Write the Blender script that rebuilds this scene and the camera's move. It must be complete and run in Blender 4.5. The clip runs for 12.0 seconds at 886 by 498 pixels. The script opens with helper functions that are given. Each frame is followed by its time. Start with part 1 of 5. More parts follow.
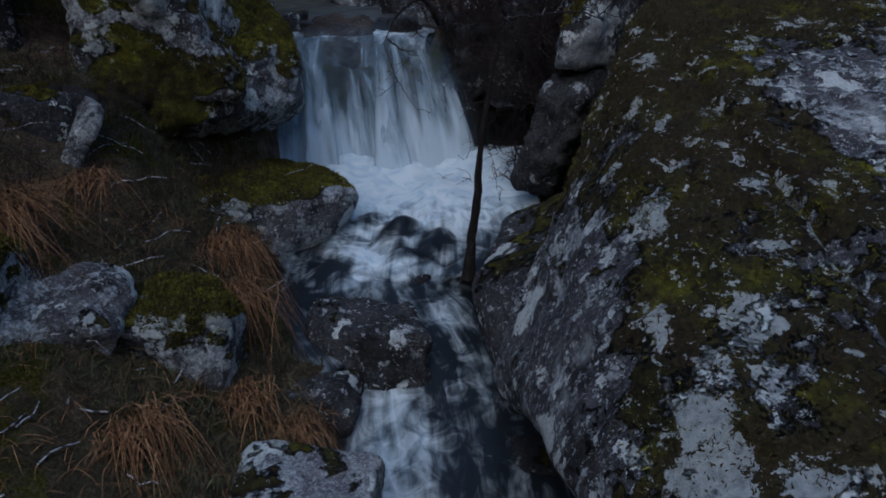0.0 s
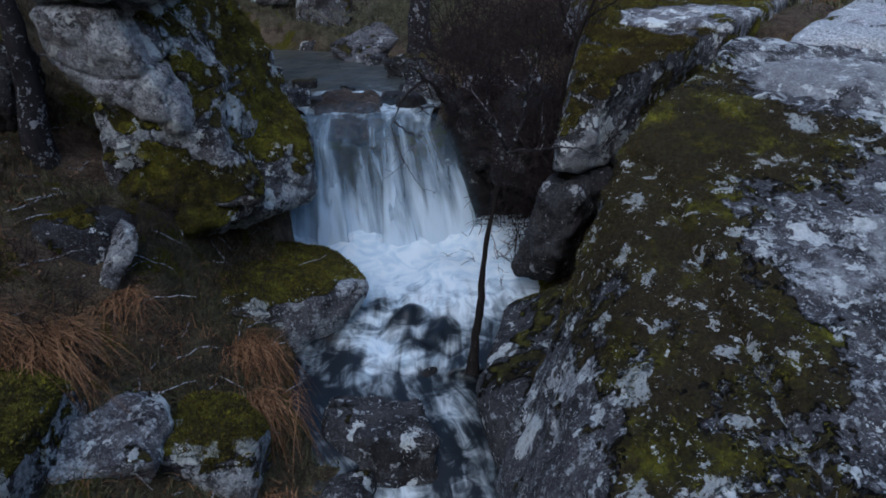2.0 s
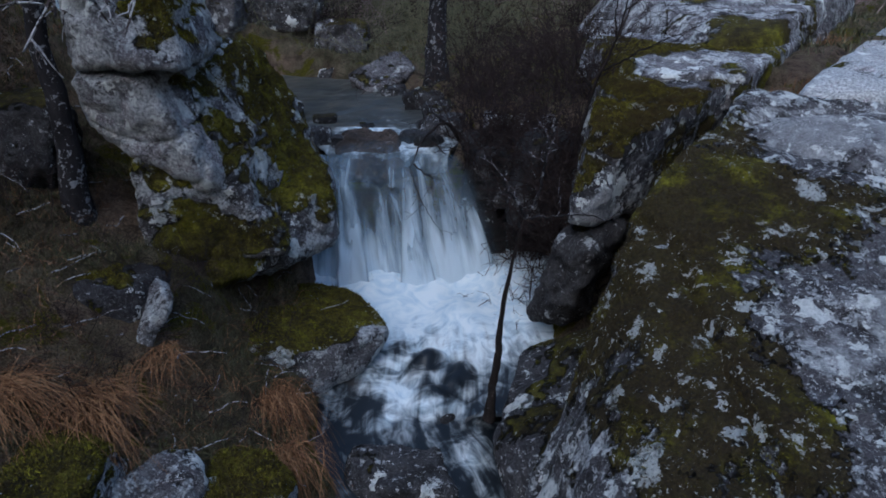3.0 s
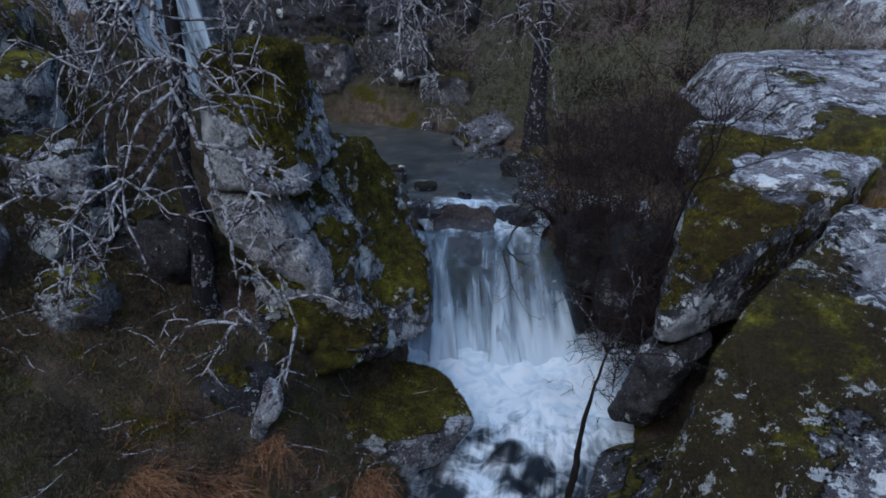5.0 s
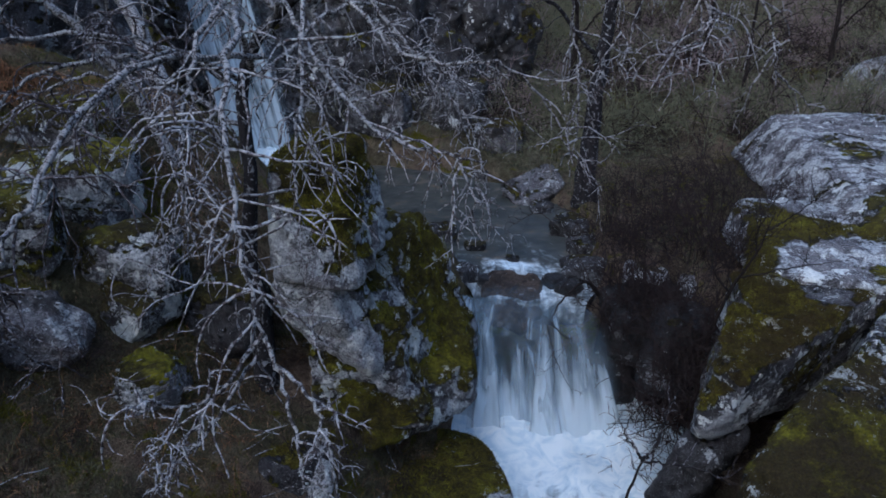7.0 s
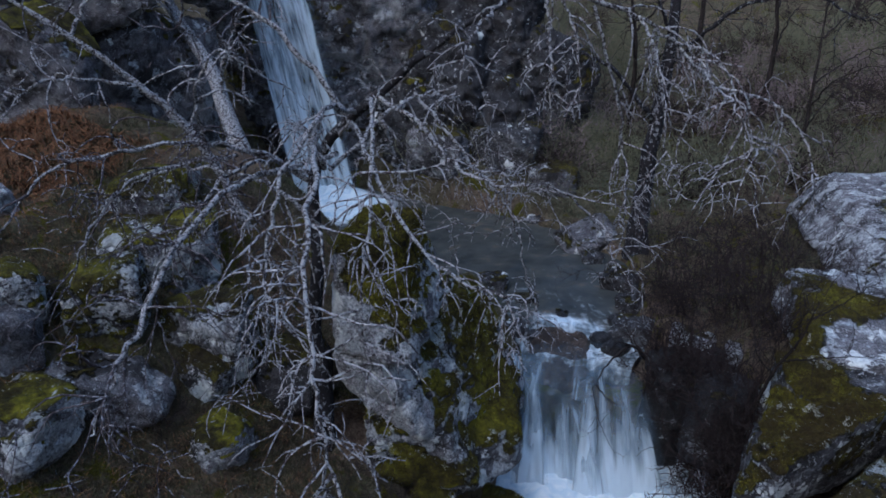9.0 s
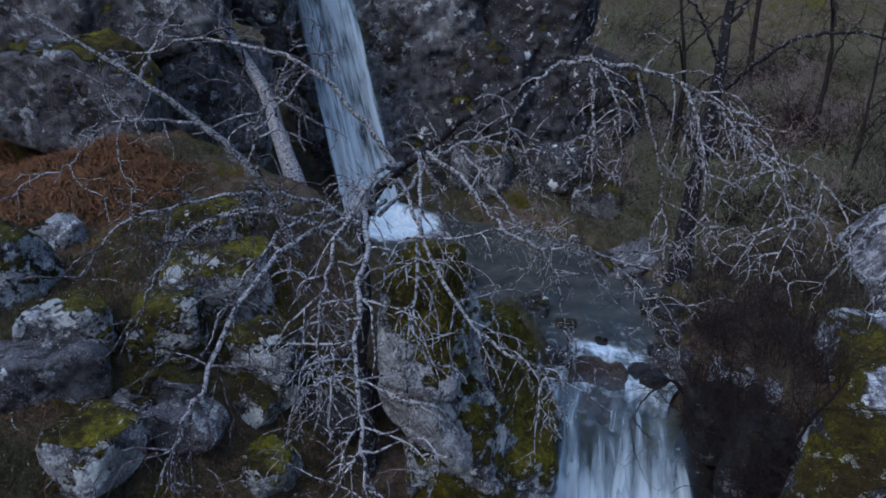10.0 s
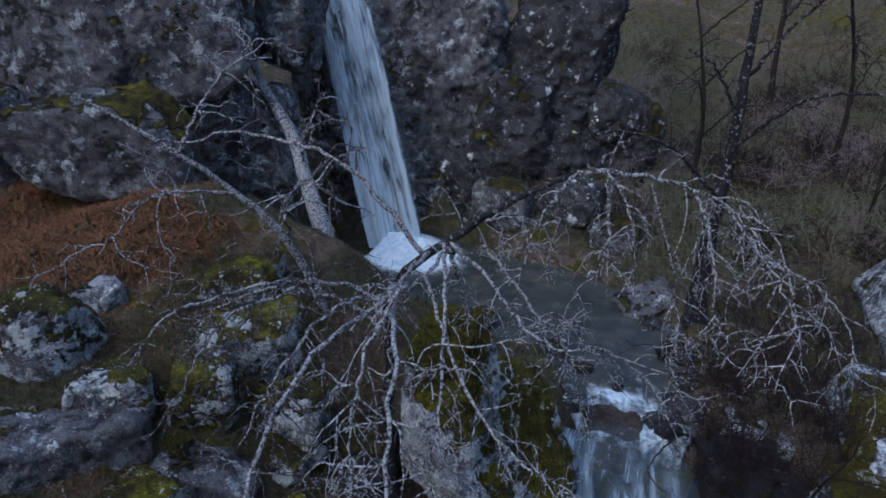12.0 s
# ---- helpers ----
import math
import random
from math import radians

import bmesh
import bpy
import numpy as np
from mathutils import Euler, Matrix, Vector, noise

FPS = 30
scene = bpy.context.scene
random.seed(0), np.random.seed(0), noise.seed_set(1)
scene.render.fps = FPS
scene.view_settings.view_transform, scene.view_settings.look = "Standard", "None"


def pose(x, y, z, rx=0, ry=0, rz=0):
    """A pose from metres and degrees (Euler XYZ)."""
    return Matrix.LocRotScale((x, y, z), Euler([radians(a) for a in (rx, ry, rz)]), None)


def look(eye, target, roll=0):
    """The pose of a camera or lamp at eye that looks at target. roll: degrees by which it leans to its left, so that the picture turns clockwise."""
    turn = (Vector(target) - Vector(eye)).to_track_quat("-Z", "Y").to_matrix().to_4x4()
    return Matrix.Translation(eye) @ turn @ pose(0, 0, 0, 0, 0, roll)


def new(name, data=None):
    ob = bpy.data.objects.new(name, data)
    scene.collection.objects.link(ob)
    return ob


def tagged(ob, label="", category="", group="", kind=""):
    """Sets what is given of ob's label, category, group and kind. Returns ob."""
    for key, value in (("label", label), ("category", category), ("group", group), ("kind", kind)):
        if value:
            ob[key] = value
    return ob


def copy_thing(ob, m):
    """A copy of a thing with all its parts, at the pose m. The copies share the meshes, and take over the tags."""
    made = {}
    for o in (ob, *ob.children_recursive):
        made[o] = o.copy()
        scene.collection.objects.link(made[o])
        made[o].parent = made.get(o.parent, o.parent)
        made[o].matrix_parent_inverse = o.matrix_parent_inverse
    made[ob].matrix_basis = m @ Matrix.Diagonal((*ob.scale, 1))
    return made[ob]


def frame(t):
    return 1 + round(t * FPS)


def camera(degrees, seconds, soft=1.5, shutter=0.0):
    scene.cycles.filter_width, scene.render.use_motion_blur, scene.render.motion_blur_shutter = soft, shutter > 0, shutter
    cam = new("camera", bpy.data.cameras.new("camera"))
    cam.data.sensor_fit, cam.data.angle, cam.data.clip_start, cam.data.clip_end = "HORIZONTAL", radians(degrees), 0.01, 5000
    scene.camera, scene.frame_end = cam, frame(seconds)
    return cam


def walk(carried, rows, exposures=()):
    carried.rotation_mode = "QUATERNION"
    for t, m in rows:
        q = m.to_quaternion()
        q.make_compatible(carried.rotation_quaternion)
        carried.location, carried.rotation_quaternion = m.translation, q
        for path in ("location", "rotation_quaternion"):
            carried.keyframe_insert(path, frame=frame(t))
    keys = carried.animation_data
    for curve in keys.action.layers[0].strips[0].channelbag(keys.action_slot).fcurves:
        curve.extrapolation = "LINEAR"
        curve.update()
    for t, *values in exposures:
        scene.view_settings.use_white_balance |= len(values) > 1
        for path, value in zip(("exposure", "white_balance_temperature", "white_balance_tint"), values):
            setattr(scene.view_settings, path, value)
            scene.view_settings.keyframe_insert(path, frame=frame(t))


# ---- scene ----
cam = camera(65.3, 12.0, soft=1.7)
METRES, EYE, TILT, LEAN, TURN = 7.0, 4.0, -24.0, 0.0, 0.0
ROWS = [
    (0.0, 0.0, 0.0, 0.0, 0.0, 0.0, -0.0),
    (0.5, 0.0007, -0.0162, 0.0337, 0.0, -0.01, 0.05),
    (1.0, -0.0, -0.0333, 0.069, 0.02, 0.04, 0.05),
    (1.5, -0.0031, -0.0534, 0.1082, 0.0, 0.06, 0.08),
    (2.0, -0.007, -0.0718, 0.1431, 0.08, 0.09, 0.06),
    (2.5, -0.0129, -0.0927, 0.184, 0.27, 0.11, -0.04),
    (3.0, -0.0191, -0.1116, 0.223, 0.99, 0.15, -0.35),
    (5.0, -0.0185, -0.1845, 0.3967, 8.58, -0.05, -3.5),
    (5.5, -0.0176, -0.1993, 0.4336, 9.77, -0.04, -4.05),
    (6.0, -0.0175, -0.2147, 0.4691, 10.78, -0.04, -4.52),
    (6.5, -0.0172, -0.2298, 0.5062, 11.71, -0.05, -4.98),
    (7.0, -0.0159, -0.2462, 0.545, 12.71, -0.01, -5.44),
    (9.0, -0.0094, -0.3235, 0.6707, 17.14, 0.05, -7.32),
    (9.5, -0.0082, -0.3468, 0.7107, 18.86, -0.34, -7.98),
    (10.0, -0.0073, -0.3691, 0.7514, 20.7, -0.74, -8.69),
    (10.5, -0.0092, -0.3904, 0.7945, 22.04, -1.08, -9.17),
    (11.0, -0.0109, -0.4065, 0.8308, 22.26, -1.16, -9.25),
    (11.5, -0.0123, -0.4213, 0.8644, 22.3, -1.23, -9.21),
    (12.0, -0.0136, -0.4338, 0.8972, 22.3, -1.33, -9.17),
]
walk(cam, [(t, pose(0, 0, EYE, TILT, LEAN, TURN) @ pose(METRES * x, METRES * y, METRES * z, 90 + pitch, roll, yaw)) for t, x, y, z, yaw, pitch, roll in ROWS], [(0.0, 0.06, 5540, 9), (0.25, 0.44, 5540, 9), (0.5, 0.66, 5540, 9), (4.0, 0.65, 5530, 10), (7.0, 0.72, 5470, 11), (12.0, 0.69, 5420, 12)])

# blue, flat dusk light under a closed sky
world = bpy.data.worlds.new("overcast_sky")
scene.world = world
world.use_nodes = True
wt = world.node_tree
sky = wt.nodes.new("ShaderNodeTexSky")
sky.sky_type, sky.sun_disc = "NISHITA", False
sky.sun_elevation, sky.sun_rotation = radians(28), radians(200)
sky.air_density, sky.dust_density = 1.0, 2.0
wt.links.new(sky.outputs["Color"], wt.nodes["Background"].inputs["Color"])
wt.nodes["Background"].inputs["Strength"].default_value = 0.15
sun = new("sun", bpy.data.lights.new("sun", "SUN"))
sun.data.energy, sun.data.angle, sun.data.color = 0.5, radians(30), (1.0, 0.97, 0.93)
sun.matrix_world = look((0, 0, 30), (2, 9, 10))


# ---- noise and mesh tools ----
def lattice(ix, iy, iz, seed):
    h = (ix.astype(np.int64) * 374761393 + iy.astype(np.int64) * 668265263 + iz.astype(np.int64) * 2147483647 + seed * 974711) & 0xFFFFFFFF
    h = ((h ^ (h >> 13)) * 1274126177) & 0xFFFFFFFF
    h = ((h ^ (h >> 16)) * 2246822519) & 0xFFFFFFFF
    h = h ^ (h >> 15)
    return (h & 0xFFFFFF) / float(0xFFFFFF) * 2 - 1


def soft_noise(p, seed=0):
    """Smooth value noise, -1 to 1, at an array of places."""
    i = np.floor(p)
    f = p - i
    f = f * f * f * (f * (f * 6 - 15) + 10)
    i = i.astype(np.int64)
    out = 0
    for dx in (0, 1):
        for dy in (0, 1):
            for dz in (0, 1):
                w = (f[:, 0] if dx else 1 - f[:, 0]) * (f[:, 1] if dy else 1 - f[:, 1]) * (f[:, 2] if dz else 1 - f[:, 2])
                out = out + w * lattice(i[:, 0] + dx, i[:, 1] + dy, i[:, 2] + dz, seed)
    return out


def fbm(p, octaves=4, seed=0, gain=0.5):
    total, amp = 0, 1.0
    for k in range(octaves):
        total = total + amp * soft_noise(p * (2.03 ** k) + 17.3 * k, seed + k)
        amp *= gain
    return total


def smooth(a, b, x):
    t = np.clip((x - a) / (b - a), 0, 1)
    return t * t * (3 - 2 * t)


def make_mesh(name, verts, faces, material, shade=True):
    me = bpy.data.meshes.new(name)
    if isinstance(faces, np.ndarray):
        n, k = faces.shape
        me.vertices.add(len(verts))
        me.vertices.foreach_set("co", np.asarray(verts, np.float32).ravel())
        me.loops.add(n * k)
        me.loops.foreach_set("vertex_index", faces.astype(np.int32).ravel())
        me.polygons.add(n)
        me.polygons.foreach_set("loop_start", np.arange(0, n * k, k, dtype=np.int32))
        me.polygons.foreach_set("use_smooth", np.full(n, shade))
        me.update(calc_edges=True)
    else:
        me.from_pydata([tuple(v) for v in verts], [], faces)
        me.polygons.foreach_set("use_smooth", np.full(len(me.polygons), shade))
    me.materials.append(material)
    return me


def grid_faces(rows, cols):
    a = (np.arange(rows - 1)[:, None] * cols + np.arange(cols - 1)[None, :]).ravel()
    return np.stack([a, a + 1, a + cols + 1, a + cols], 1)


def put(name, mesh, parent=None, label=""):
    ob = new(name, mesh)
    if parent:
        ob.parent = parent
    if label:
        ob["label"] = label
    return ob


# ---- materials ----
class Shade:
    """A node material, built up by short calls."""

    def __init__(self, name):
        self.m = bpy.data.materials.new(name)
        self.m.use_nodes = True
        self.t = self.m.node_tree
        self.bsdf = self.t.nodes["Principled BSDF"]
        self.place = self.t.nodes.new("ShaderNodeNewGeometry").outputs["Position"]

    def node(self, kind, **inputs):
        n = self.t.nodes.new(kind)
        for key, v in inputs.items():
            self.into(n.inputs[key.replace("_", " ")], v)
        return n

    def into(self, socket, v):
        if isinstance(v, bpy.types.NodeSocket):
            self.t.links.new(v, socket)
        else:
            socket.default_value = v

    def noise(self, scale, detail=4.0, rough=0.55, vec=None, warp=0.0):
        n = self.node("ShaderNodeTexNoise", Vector=vec or self.place, Scale=scale, Detail=detail, Roughness=rough, Distortion=warp)
        return n.outputs["Fac"]

    def cells(self, scale, vec=None, feature="F1"):
        n = self.t.nodes.new("ShaderNodeTexVoronoi")
        n.feature = feature
        self.into(n.inputs["Vector"], vec or self.place)
        n.inputs["Scale"].default_value = scale
        return n

    def calc(self, op, a, b=0.0, clamp=False):
        n = self.t.nodes.new("ShaderNodeMath")
        n.operation, n.use_clamp = op, clamp
        self.into(n.inputs[0], a)
        self.into(n.inputs[1], b)
        return n.outputs[0]

    def step(self, a, lo, hi):
        n = self.node("ShaderNodeMapRange", Value=a)
        n.interpolation_type = "SMOOTHSTEP"
        n.inputs["From Min"].default_value, n.inputs["From Max"].default_value = lo, hi
        return n.outputs["Result"]

    def ramp(self, fac, *stops):
        n = self.t.nodes.new("ShaderNodeValToRGB")
        self.into(n.inputs[0], fac)
        e = n.color_ramp.elements
        while len(e) < len(stops):
            e.new(0.5)
        for el, (pos, col) in zip(e, stops):
            el.position = pos
            el.color = (*col, 1) if len(col) == 3 else col
        return n.outputs["Color"]

    def mix(self, fac, a, b, blend="MIX"):
        n = self.t.nodes.new("ShaderNodeMix")
        n.data_type, n.blend_type = "RGBA", blend
        self.into(n.inputs[0], fac)
        self.into(n.inputs[6], (*a, 1) if isinstance(a, tuple) else a)
        self.into(n.inputs[7], (*b, 1) if isinstance(b, tuple) else b)
        return n.outputs[2]

    def up(self):
        n = self.t.nodes.new("ShaderNodeSeparateXYZ")
        geo = self.t.nodes.new("ShaderNodeNewGeometry")
        self.t.links.new(geo.outputs["Normal"], n.inputs[0])
        return n.outputs["Z"]

    def stretched(self, x, y, z, source=None):
        n = self.node("ShaderNodeMapping", Vector=source or self.place)
        n.inputs["Scale"].default_value = (x, y, z)
        return n.outputs[0]

    def attr(self, name):
        n = self.t.nodes.new("ShaderNodeAttribute")
        n.attribute_name = name
        return n

    def bump(self, height, strength=0.5, depth=0.02, base=None):
        n = self.node("ShaderNodeBump", Height=height, Strength=strength, Distance=depth)
        if base is not None:
            self.into(n.inputs["Normal"], base)
        return n.outputs[0]

    def finish(self, color, rough=0.9, normal=None, specular=0.3):
        self.into(self.bsdf.inputs["Base Color"], color)
        self.into(self.bsdf.inputs["Roughness"], rough)
        self.bsdf.inputs["Specular IOR Level"].default_value = specular
        if normal is not None:
            self.into(self.bsdf.inputs["Normal"], normal)
        return self.m


COATS = {}


def granite(name, moss=0.5, lichen=0.5, tone=0.16, patch=0.5, green=1.0, wet=0.0, shift=0.0, up_bias=0.5, brown=0.5, speck=None, worn_sheen=0.5, warm=0.0, ragged=0.75, relief=1.0):
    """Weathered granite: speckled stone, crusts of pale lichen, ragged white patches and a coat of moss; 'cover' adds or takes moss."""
    s = Shade(name)
    vec = s.node("ShaderNodeMapping", Vector=s.place)
    vec.inputs["Location"].default_value = (shift, shift * 1.7, shift * 0.6)
    v = vec.outputs[0]
    mid, grain, fine = s.noise(5.0, 9, 0.66, v), s.noise(42, 4, 0.75, v), s.noise(150, 2, 0.6, v)
    stone = s.ramp(mid, (0.3, (tone * 0.22, tone * 0.2, tone * 0.22)), (0.48, (tone * 0.62, tone * 0.58, tone * 0.63)), (0.6, (tone, tone * 0.97, tone)), (0.75, (tone * 1.5, tone * 1.5, tone * 1.55)))
    stone = s.mix(s.calc("MULTIPLY", s.step(grain, 0.5, 0.62), 0.7), stone, (tone * 2.0, tone * 2.0, tone * 2.05))
    stone = s.mix(s.step(fine, 0.54, 0.66), stone, (0.012, 0.012, 0.013))
    stain = s.step(s.noise(1.7, 9, 0.72, v, 0.15), 0.5, 0.58)
    stone = s.mix(s.calc("MULTIPLY", stain, 0.85), stone, s.ramp(grain, (0.35, (0.012, 0.011, 0.011)), (0.7, (0.05, 0.046, 0.045))))
    if warm:
        stone = s.mix(warm, stone, s.mix(1.0, stone, (1.25, 0.95, 0.7), "MULTIPLY"))
    crust_col = s.ramp(s.noise(30, 6, 0.75, v), (0.35, (0.13, 0.135, 0.145)), (0.5, (0.42, 0.44, 0.45)), (0.64, (0.74, 0.76, 0.77)))
    wide = s.step(s.noise(2.6, 10, 0.74, v, 0.12), 0.68 - 0.2 * lichen, 0.705 - 0.2 * lichen)
    small = s.step(s.noise(13.0, 6, 0.68, v, 0.2), 0.72 - 0.16 * (speck or lichen), 0.745 - 0.16 * (speck or lichen))
    crust = s.calc("MAXIMUM", wide, small)
    stone = s.mix(crust, stone, crust_col)
    warp = s.node("ShaderNodeVectorMath", Vector=v)
    warp.operation = "MULTIPLY_ADD"
    wn = s.node("ShaderNodeTexNoise", Vector=v, Scale=6.0, Detail=7.0, Roughness=0.7)
    s.into(warp.inputs[0], wn.outputs["Color"])
    warp.inputs[1].default_value = (0.55, 0.55, 0.55)
    s.into(warp.inputs[2], v)
    spots = []
    for scale, big in ((2.3, 0.52), (5.5, 0.46), (14.0, 0.32)):
        cell = s.cells(scale, warp.outputs[0])
        rnd = s.t.nodes.new("ShaderNodeSeparateColor")
        s.into(rnd.inputs[0], cell.outputs["Color"])
        size = s.calc("MULTIPLY", s.step(rnd.outputs[0], 1.0 - 0.7 * patch, 1.15), big)
        spots.append(s.step(s.calc("SUBTRACT", size, cell.outputs["Distance"]), 0.0, 0.03))
    spot = s.calc("MAXIMUM", s.calc("MAXIMUM", spots[0], spots[1]), spots[2])
    spot_col = s.ramp(s.noise(24, 6, 0.75, v), (0.34, (0.46, 0.49, 0.48)), (0.5, (0.76, 0.79, 0.77)), (0.65, (0.9, 0.92, 0.9)))
    COATS[name] = (moss, up_bias)
    m_val = s.calc("ADD", s.calc("ADD", 0.5, s.attr("cover").outputs["Fac"]), s.calc("ADD", s.calc("MULTIPLY", s.calc("SUBTRACT", mid, 0.5), ragged), s.calc("MULTIPLY", s.calc("SUBTRACT", grain, 0.5), 0.2 * ragged)))
    coat = s.step(m_val, 0.88 - 0.5 * moss, 0.94 - 0.5 * moss)
    hue = s.calc("ADD", s.calc("MULTIPLY", s.noise(1.4, 6, 0.65, v), 0.5), s.calc("ADD", s.calc("MULTIPLY", s.noise(8, 6, 0.75, v), 0.4), s.calc("MULTIPLY", s.noise(40, 3, 0.7, v), 0.14)))
    moss_col = s.ramp(hue, (0.41, (0.016, 0.012, 0.007)), (0.5, (0.07, 0.058, 0.013)), (0.57, (0.17 * green, 0.155 * green, 0.017)), (0.65, (0.36 * green, 0.34 * green, 0.03)))
    moss_col = s.mix(s.calc("MULTIPLY", s.step(s.noise(1.5, 7, 0.7, v), 0.4, 0.53), brown), moss_col, s.ramp(grain, (0.35, (0.02, 0.014, 0.009)), (0.7, (0.11, 0.08, 0.035))))
    # pale worn stone where cover is low; also paints sky sheen on flat tops
    bare = s.step(s.calc("ADD", s.calc("MULTIPLY", s.attr("cover").outputs["Fac"], -1.0), s.calc("MULTIPLY", s.calc("SUBTRACT", mid, 0.5), 0.8)), 0.22, 0.42)
    worn = s.ramp(s.calc("ADD", s.calc("MULTIPLY", grain, 0.6), s.calc("MULTIPLY", mid, 0.4)), (0.36, (0.2, 0.2, 0.21)), (0.5, (0.44, 0.45, 0.46)), (0.64, (0.68, 0.7, 0.71)))
    stone = s.mix(s.calc("MULTIPLY", bare, worn_sheen), stone, worn)
    col = s.mix(coat, stone, moss_col)
    thick = s.step(m_val, 1.14 - 0.5 * moss, 1.26 - 0.5 * moss)
    col = s.mix(s.calc("MULTIPLY", spot, s.calc("SUBTRACT", 1.0, thick)), col, spot_col)
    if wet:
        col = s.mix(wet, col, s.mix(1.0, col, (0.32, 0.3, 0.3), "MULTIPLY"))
    n = s.bump(s.calc("ADD", mid, s.calc("MULTIPLY", grain, 0.45)), relief, 0.07)
    n = s.bump(s.calc("MULTIPLY", coat, s.calc("ADD", s.noise(60, 5, 0.8, v), 0.5)), 1.0, 0.05, n)
    n = s.bump(s.calc("ADD", crust, s.calc("MULTIPLY", spot, 1.2)), 0.6, 0.008, n)
    return s.finish(col, 0.9 - 0.55 * wet, n, 0.25 + 0.3 * wet)


def soil():
    s = Shade("soil_and_litter")
    big, mid, fine = s.noise(0.5, 7, 0.65), s.noise(4.5, 9, 0.7), s.noise(48, 6, 0.8)
    col = s.ramp(s.calc("ADD", s.calc("MULTIPLY", mid, 0.5), s.calc("MULTIPLY", fine, 0.5)),
                 (0.37, (0.034, 0.025, 0.022)), (0.5, (0.22, 0.16, 0.12)), (0.62, (0.55, 0.43, 0.32)))
    grass = s.step(s.calc("ADD", big, s.calc("MULTIPLY", s.calc("SUBTRACT", mid, 0.5), 0.7)), 0.42, 0.56)
    col = s.mix(s.calc("MULTIPLY", grass, 0.5), col, s.ramp(fine, (0.35, (0.03, 0.032, 0.017)), (0.5, (0.1, 0.1, 0.05)), (0.65, (0.2, 0.195, 0.105))))
    col = s.mix(s.calc("MULTIPLY", s.step(s.noise(0.22, 7, 0.68), 0.46, 0.56), 0.8), col, s.ramp(s.calc("ADD", s.calc("MULTIPLY", mid, 0.5), s.calc("MULTIPLY", fine, 0.5)), (0.36, (0.03, 0.027, 0.018)), (0.5, (0.12, 0.108, 0.064)), (0.64, (0.25, 0.225, 0.14))))
    moss = s.step(s.noise(1.1, 8, 0.7, None, 0.6), 0.54, 0.62)
    col = s.mix(moss, col, s.ramp(fine, (0.35, (0.04, 0.038, 0.008)), (0.65, (0.24, 0.22, 0.03))))
    return s.finish(col, 1.0, s.bump(s.calc("ADD", mid, fine), 1.0, 0.12), 0.1)


def bark(name, pale, dark=(0.022, 0.018, 0.016), crust=(0.42, 0.43, 0.43), scale=14.0):
    s = Shade(name)
    n1 = s.noise(scale, 6, 0.65, s.stretched(1, 1, 0.35))
    n2 = s.noise(scale * 2.2, 5, 0.7)
    col = s.ramp(n1, (0.3, dark), (0.7, tuple(3.2 * c for c in dark)))
    col = s.mix(s.step(n2, 0.68 - 0.3 * pale, 0.74 - 0.3 * pale), col, s.ramp(s.noise(70, 3, 0.7), (0.3, tuple(0.5 * c for c in crust)), (0.7, crust)))
    return s.finish(col, 0.95, s.bump(s.calc("ADD", n1, n2), 0.9, 0.02), 0.15)


def straw(name, lo, hi):
    s = Shade(name)
    info = s.t.nodes.new("ShaderNodeNewGeometry")
    col = s.ramp(info.outputs["Random Per Island"], (0.0, lo), (1.0, hi))
    col = s.mix(s.step(s.noise(25, 3, 0.6), 0.35, 0.65), s.mix(1.0, col, (0.55, 0.52, 0.5), "MULTIPLY"), col)
    return s.finish(col, 0.85, None, 0.2)


def moss_leaf(name="moss_shoots", brown=0.85, fresh=1.0):
    s = Shade(name)
    info = s.t.nodes.new("ShaderNodeNewGeometry")
    hue = s.calc("ADD", s.calc("MULTIPLY", s.noise(8, 6, 0.75), 0.75), s.calc("MULTIPLY", info.outputs["Random Per Island"], 0.25))
    col = s.ramp(hue, (0.38, (0.035, 0.024, 0.01)), (0.5, (0.1 * fresh, 0.085 * fresh, 0.018)), (0.6, (0.2 * fresh, 0.185 * fresh, 0.024)), (0.75, (0.33 * fresh, 0.32 * fresh, 0.035)))
    col = s.mix(s.calc("MULTIPLY", s.step(s.noise(1.5, 7, 0.7), 0.4, 0.53), brown), col, (0.06, 0.043, 0.02))
    return s.finish(col, 0.95, None, 0.1)


